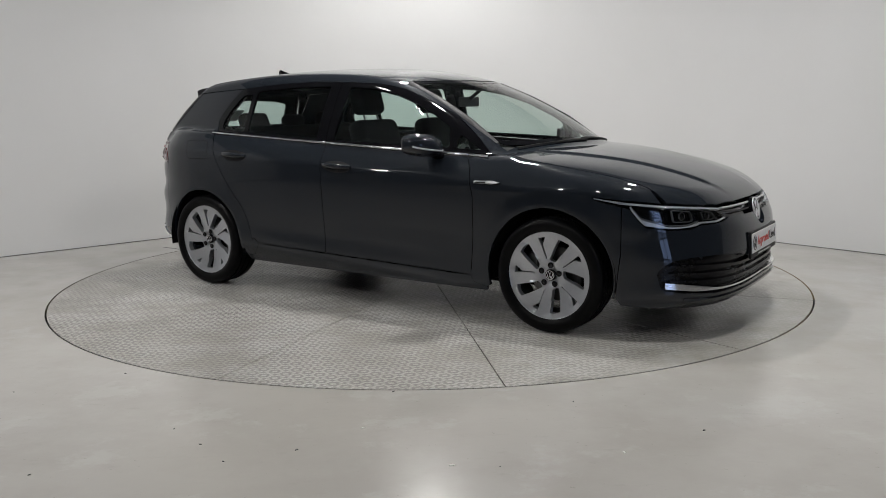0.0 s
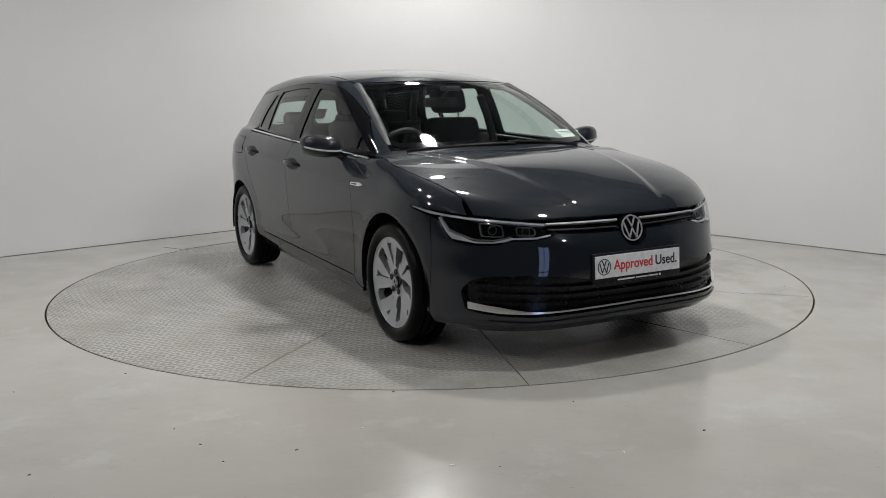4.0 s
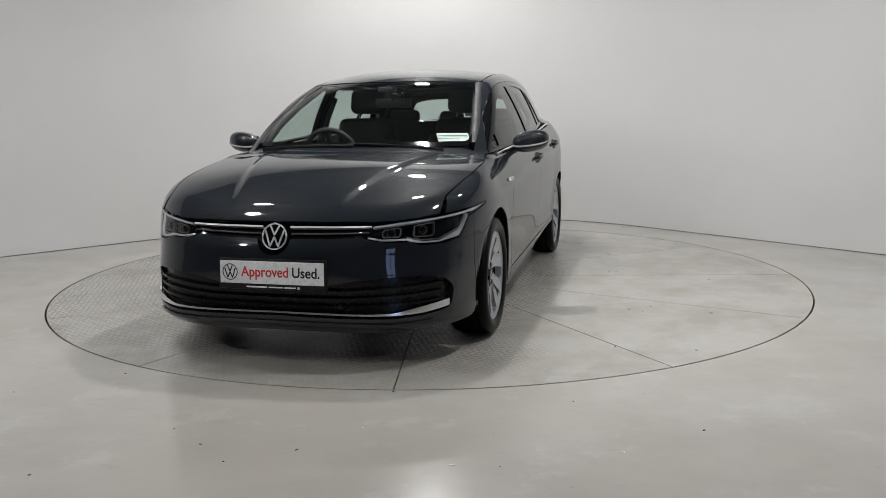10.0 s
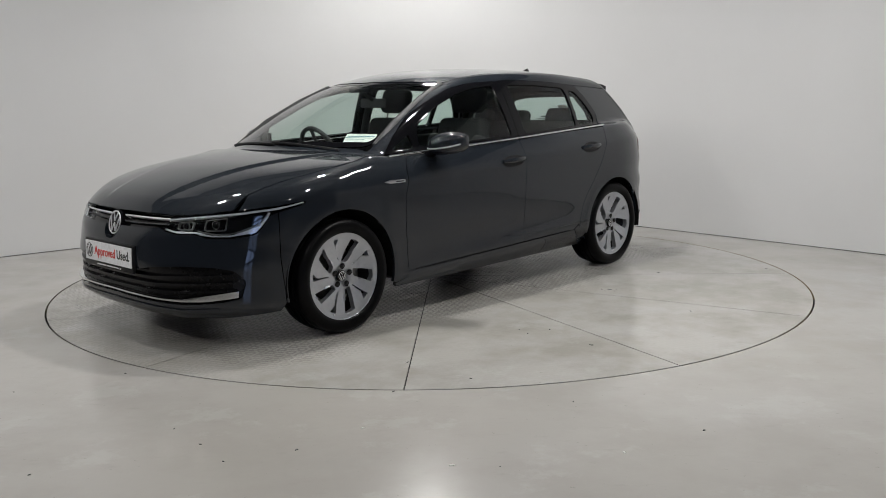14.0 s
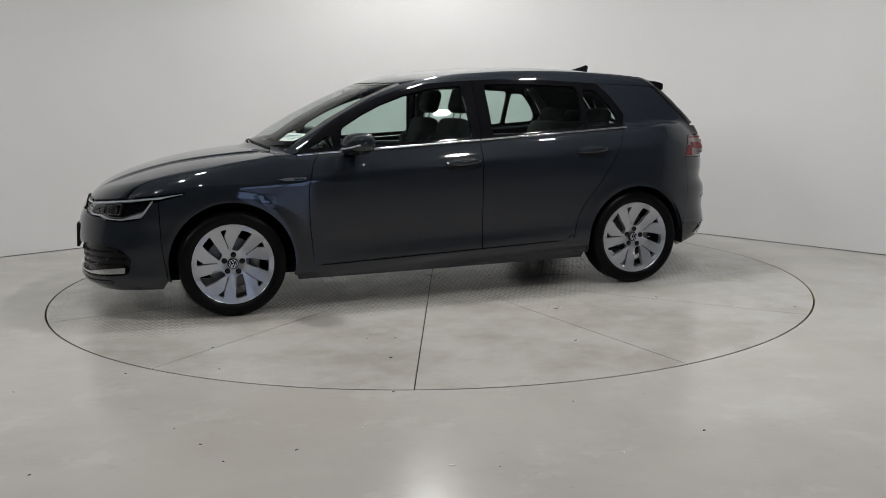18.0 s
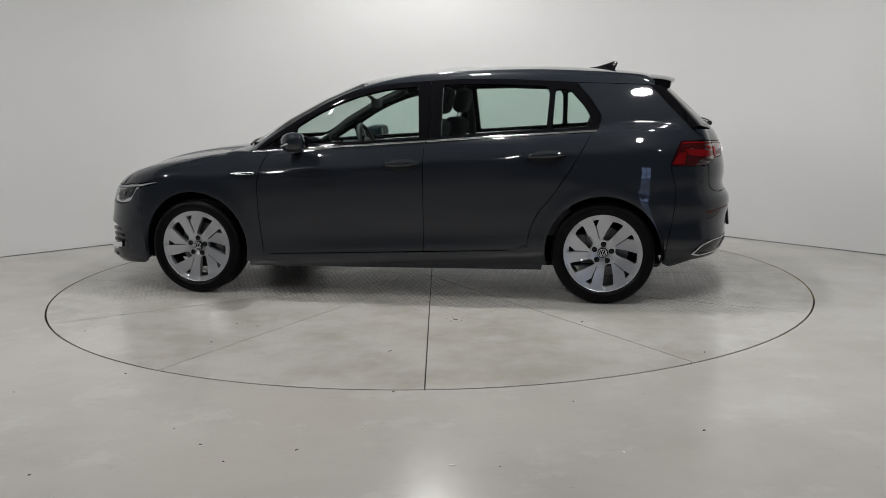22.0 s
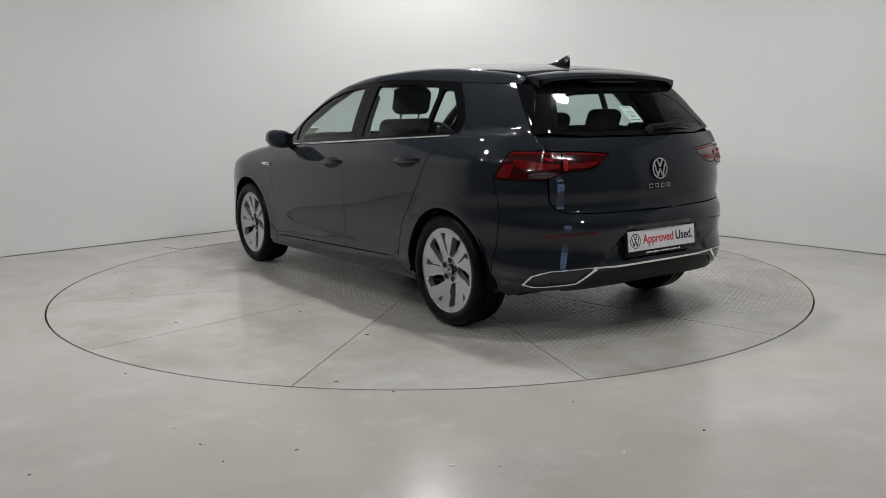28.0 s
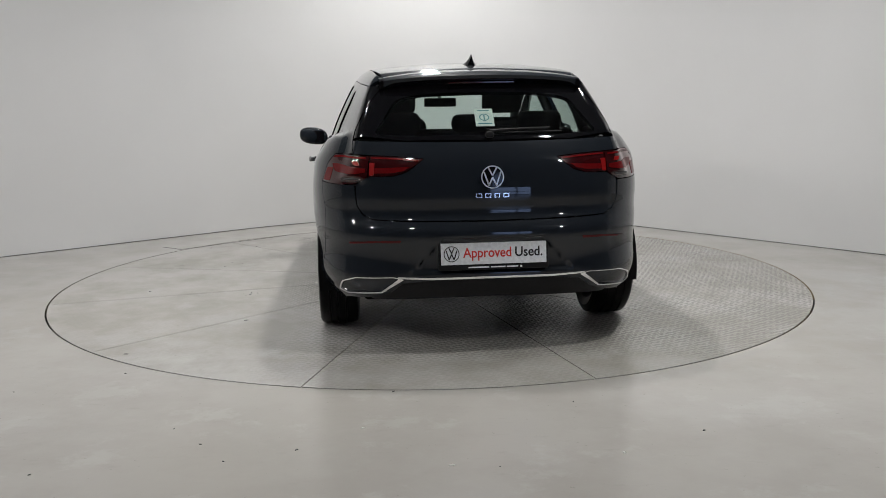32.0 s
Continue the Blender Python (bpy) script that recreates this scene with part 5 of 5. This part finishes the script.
def back_wall():
    """Two walls meeting in a wide rounded corner, one smooth sheet."""
    c = Vector((0.288, 4.35))
    dl, dr = Vector((-0.766, -0.643)), Vector((0.643, -0.766))
    r = 2.75
    o = c + dl * r + dr * r
    line = [c + dl * 9.4, c + dl * 6, c + dl * 4]
    ang = np.linspace(math.atan2(-dr.y, -dr.x), math.atan2(-dl.y, -dl.x), 40)
    line += [o + Vector((math.cos(a), math.sin(a))) * r for a in ang]
    line += [c + dr * 4, c + dr * 6, c + dr * 9.0]
    n, h, t = len(line), WALL_H, 0.15
    out = []
    for i, p in enumerate(line):
        d = (line[min(i + 1, n - 1)] - line[max(i - 1, 0)]).normalized()
        out.append(p + Vector((-d.y, d.x)) * t)
    v = [(p.x, p.y, z) for p in line for z in (0, h)] + [(p.x, p.y, z) for p in out for z in (0, h)]
    f = []
    for i in range(n - 1):
        a, b = 2 * i, 2 * n + 2 * i
        f += [(a, a + 1, a + 3, a + 2), (b, b + 2, b + 3, b + 1), (a + 1, b + 1, b + 3, a + 3)]
    w = tagged(mesh_ob("wall_back", v, f, WALL, smooth=True), "smooth white curved studio wall", "wall", kind="structure")
    w.data.set_sharp_from_angle(angle=radians(40))
    v = [(p.x, p.y, z) for p in out for z in (0, CEIL)]
    tagged(mesh_ob("upper_wall", v, [(2 * i, 2 * i + 1, 2 * i + 3, 2 * i + 2) for i in range(n - 1)], CEILING), "grey wall behind the white studio wall", "wall", kind="structure")
    v = [(*(p - (q - p) * 0.02), z) for p, q in zip(line, out) for z in (0.001, 0.005)]
    tagged(mesh_ob("baseboard", v, [(2 * i, 2 * i + 1, 2 * i + 3, 2 * i + 2) for i in range(n - 1)], GAP), "thin dark joint between wall and floor", "baseboard", kind="structure")
    return line


wall_line = back_wall()


def simple_wall(name, a, b, label, holes=()):
    a, b = Vector(a), Vector(b)
    L = (b - a).length
    hs = [np.array([(x0, z0), (x1, z0), (x1, z1), (x0, z1)], float) for x0, z0, x1, z1 in holes]
    v2, f = fill(np.array([(0, 0), (L, 0), (L, CEIL), (0, CEIL)], float), hs, 1.5)
    d = (b - a).normalized()
    n = Vector((-d.y, d.x))
    v = [(a.x + d.x * q[0], a.y + d.y * q[0], q[1]) for q in v2] + [(a.x + d.x * q[0] - n.x * 0.15, a.y + d.y * q[0] - n.y * 0.15, q[1]) for q in v2]
    k = len(v2)
    return tagged(mesh_ob(name, v, [tuple(t) for t in f] + [tuple(i + k for i in t[::-1]) for t in f], WALL_GREY), label, "wall", kind="structure")


pl, pr = wall_line[0], wall_line[-1]
simple_wall("wall_left", (pl.x, pl.y), (pl.x, -9.5), "plain dark grey painted side wall")
simple_wall("wall_right", (pr.x, -9.5), (pr.x, pr.y), "plain dark grey painted side wall")
WINDOW = (2.2, 3.5, 0.05, 2.1)
simple_wall("wall_front", (pl.x, -9.5), (pr.x, -9.5), "dark grey wall with a tall glazed daylight opening", [(WINDOW[0] - pl.x, WINDOW[2], WINDOW[1] - pl.x, WINDOW[3])])
bm = bmesh.new()
for z in (WINDOW[2] + 0.02, 1.0, WINDOW[3] - 0.02):
    box(bm, ((WINDOW[0] + WINDOW[1]) / 2, -9.57, z), (WINDOW[1] - WINDOW[0], 0.06, 0.12 if z == 1.0 else 0.05), 0.005)
for x in (WINDOW[0] + 0.02, 2.85, WINDOW[1] - 0.02):
    box(bm, (x, -9.575, (WINDOW[2] + WINDOW[3]) / 2), (0.05, 0.05, WINDOW[3] - WINDOW[2]), 0.005)
tagged(part("window_1", bm, BLACK), "tall dark metal window frame with a cross bar", "window", kind="structure")
tagged(slab("ceiling", [(-9.5, -10.5), (9.5, -10.5), (9.5, 6), (-9.5, 6)], CEIL, CEIL + 0.1, CEILING), "plain grey ceiling", "ceiling", kind="structure")
tagged(slab("backdrop", [(-2, -12.0), (6, -12.0), (6, -11.9), (-2, -11.9)], -1, 5, DAYLIGHT), "pale blue daylight outside the window", "backdrop", kind="structure")


def ceiling_light(x, y, turn, glow_mat):
    """A hanging bar with one round lamp head."""
    top = tagged(new("ceiling_light"), "dark metal ceiling bar with a lit round lamp, out of view", "lamp", "ceiling lights")
    top.matrix_basis = pose(x, y, CEIL, 0, 0, turn)
    bm = bmesh.new()
    box(bm, (0, 0, -0.22), (0.80, 0.05, 0.05), 0.01)
    part("bar", bm, BLACK, top, "dark metal bar", True)
    for s in (-1, 1):
        bm = bmesh.new()
        tube(bm, [(s * 0.3, 0, 0.0), (s * 0.3, 0, -0.2)], 0.01, 8)
        part("hanger", bm, BLACK, top, "thin steel hanger")
    bm = bmesh.new()
    lathe(bm, [(0.0, -0.25), (0.06, -0.25), (0.11, -0.33), (0.116, -0.36), (0.110, -0.36), (0.102, -0.34)], 24, "z")
    hd = part("lamp_head", bm, BLACK, top, "round black lamp head", True)
    bm = bmesh.new()
    lathe(bm, [(0.0, -0.352), (0.07, -0.352), (0.1075, -0.350)], 24, "z")
    part("diffuser", bm, glow_mat, hd, "glowing white diffuser")


for x, y, turn, power in LAMPS:
    ceiling_light(x, y, turn, LAMP_GLOW[power])


def floodlight(x, y, glow_mat, aim):
    """A round lamp head on a yoke below the ceiling, tilted at the turntable."""
    top = tagged(new("floodlight"), "round black floodlight on a ceiling yoke, lit", "lamp", "floodlights")
    top.matrix_basis = pose(x, y, CEIL)
    bm = bmesh.new()
    lathe(bm, [(0.0, 0.0), (0.05, 0.0), (0.05, -0.02), (0.012, -0.03), (0.012, -0.2), (0.0, -0.2)], 16, "z")
    part("yoke", bm, BLACK, top, "short black steel yoke", True)
    m = Matrix.Translation((0, 0, -0.26)) @ (Vector(aim) - Vector((x, y, CEIL - 0.26))).to_track_quat("-Z", "Y").to_matrix().to_4x4()
    bm = bmesh.new()
    lathe(bm, [(0.0, 0.10), (0.06, 0.10), (0.11, 0.02), (0.116, -0.02), (0.110, -0.02), (0.102, 0.0)], 24, "z")
    bm.transform(m)
    head = part("lamp_head", bm, BLACK, top, "round black lamp head", True)
    bm = bmesh.new()
    lathe(bm, [(0.0, -0.008), (0.07, -0.008), (0.1075, -0.006)], 24, "z")
    bm.transform(m)
    part("diffuser", bm, glow_mat, head, "glowing white diffuser")


for x, y, power, aim in FLOODS:
    floodlight(x, y, LAMP_GLOW[power], aim)


# ---- turntable ----
table = tagged(new("turntable"), "round flush turntable of worn painted tread plate", "turntable")


def sector(k):
    a0, a1 = radians(11.5 + 30 * k), radians(41.5 + 30 * k)
    g = 0.003
    ring = [(TABLE_R * math.cos(a), TABLE_R * math.sin(a)) for a in np.linspace(a0 + g / TABLE_R, a1 - g / TABLE_R, 18)]
    mid = (a0 + a1) / 2
    o = g / math.sin(radians(15))
    pts = [(o * math.cos(mid), o * math.sin(mid))] + ring
    n = len(pts)
    v = [(x, y, 0.0) for x, y in pts] + [(x, y, -0.012) for x, y in pts]
    f = [tuple(range(n))] + [(i, n + i, n + (i + 1) % n, (i + 1) % n) for i in range(n)]
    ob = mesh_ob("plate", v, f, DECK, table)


for k in range(12):
    sector(k)
bm = bmesh.new()
lathe(bm, [(0.0, -0.014), (TABLE_R - 0.002, -0.014), (TABLE_R - 0.002, -0.10), (0.0, -0.10)], 96, "z")
part("table_frame", bm, GAP, table, "dark steel frame under the plates")


def stain_or_glint(name, parent, x, y, size, mat, label, seed):
    """A thin ragged flake lying flat."""
    rnd = random.Random(seed)
    n = 9
    turn, long = rnd.uniform(0, 6.28), rnd.uniform(1.2, 2.8)
    v = []
    for i in range(n):
        a = 2 * math.pi * i / n
        r = 0.7 * size * rnd.uniform(0.55, 1.0)
        px, py = r * long * math.cos(a), r * math.sin(a)
        v.append((px * math.cos(turn) - py * math.sin(turn), px * math.sin(turn) + py * math.cos(turn)))
    pts = [(p, q, 0.0003) for p, q in v] + [(p * 0.8, q * 0.8, 0.0022) for p, q in v]
    f = [tuple(range(n, 2 * n))] + [(i, (i + 1) % n, n + (i + 1) % n, n + i) for i in range(n)]
    ob = mesh_ob(name, pts, f, mat, parent, label)
    ob.location = (x, y, 0)
    return ob


MARKS = [(0.77, 1.87, 0.009), (-0.20, 1.90, 0.008), (-0.40, 1.22, 0.014), (-1.11, 1.17, 0.011), (0.80, 1.49, 0.006), (0.66, 1.53, 0.006), (1.57, 1.77, 0.006), (0.77, 1.41, 0.006), (-1.72, 1.69, 0.008), (1.58, 1.38, 0.008)]
for i, (x, y, r) in enumerate(MARKS):
    stain_or_glint("dirt_fleck", table, x, y, r, INK_BLACK if i % 3 else RUBBER, "dark fleck of dirt on the plate", i)
for i in range(5):
    stain_or_glint("dirt_fleck", table, -0.40 + 0.05 * math.cos(i * 1.3), 1.22 + 0.05 * math.sin(i * 1.3), 0.004, INK_BLACK, "dark fleck of dirt on the plate", 40 + i)
CHIPS = [(-0.17, -2.52, 0.008), (1.0, -3.03, 0.009), (-0.49, -3.14, 0.007), (-1.82, -2.43, 0.005), (-0.85, -3.07, 0.005), (-0.73, -3.23, 0.006), (-0.99, -2.91, 0.004), (0.57, -2.69, 0.006), (-1.36, -3.31, 0.005), (0.22, -3.32, 0.004), (-1.42, -2.19, 0.007), (2.70, 1.62, 0.012)]
for i, (x, y, r) in enumerate(CHIPS):
    tagged(stain_or_glint("dirt_chip", None, x, y, r, INK_BLACK, "", 100 + i), "small dark chip of dirt on the floor", "debris", "dirt chips on the floor")
# lamp glints on the glossy floor, painted as fixed pale flakes
for i, (x, y, r) in enumerate([(-0.27, -2.94, 0.009), (0.06, -3.30, 0.014), (0.66, -3.22, 0.009)]):
    tagged(stain_or_glint("paint_chip", None, x, y, r, GLINT_PALE, "", 200 + i), "pale flake coloured as a lamp glint on the glossy floor", "paint chip", "worn patches on the floor")
# scored lines in the floor behind the turntable
for a, b in (((-2.15, 1.36), (-1.28, 2.16)), ((-2.34, 1.5), (-2.15, 1.36))):
    a, b = Vector((*a, 0)), Vector((*b, 0))
    d = (b - a).normalized()
    n = Vector((-d.y, d.x, 0)) * 0.005
    tagged(mesh_ob("floor_joint", [(*(q)[:2], z) for z in (0.0004, 0.0016) for q in (a - n, b - n, b + n, a + n)], [(4, 5, 6, 7), (0, 1, 5, 4), (1, 2, 6, 5), (2, 3, 7, 6), (3, 0, 4, 7)], GAP), "thin dark joint in the painted floor", "joint", kind="structure")


def heading(t):
    return -32.99 - 7.2441 * t - 1.369 * max(0.0, 1 - t / 1.3) ** 2


def motions():
    times = [0.0, 0.25, 0.5, 0.75, 1.0, 1.3] + list(range(2, 33))
    walk(table, [(t, pose(0, 0, 0, 0, 0, heading(t))) for t in times])
    walk(car, [(t, pose(0, 0, 0, 0, 0, heading(t)) @ pose(0.1024, -0.1223, 0)) for t in times])


motions()
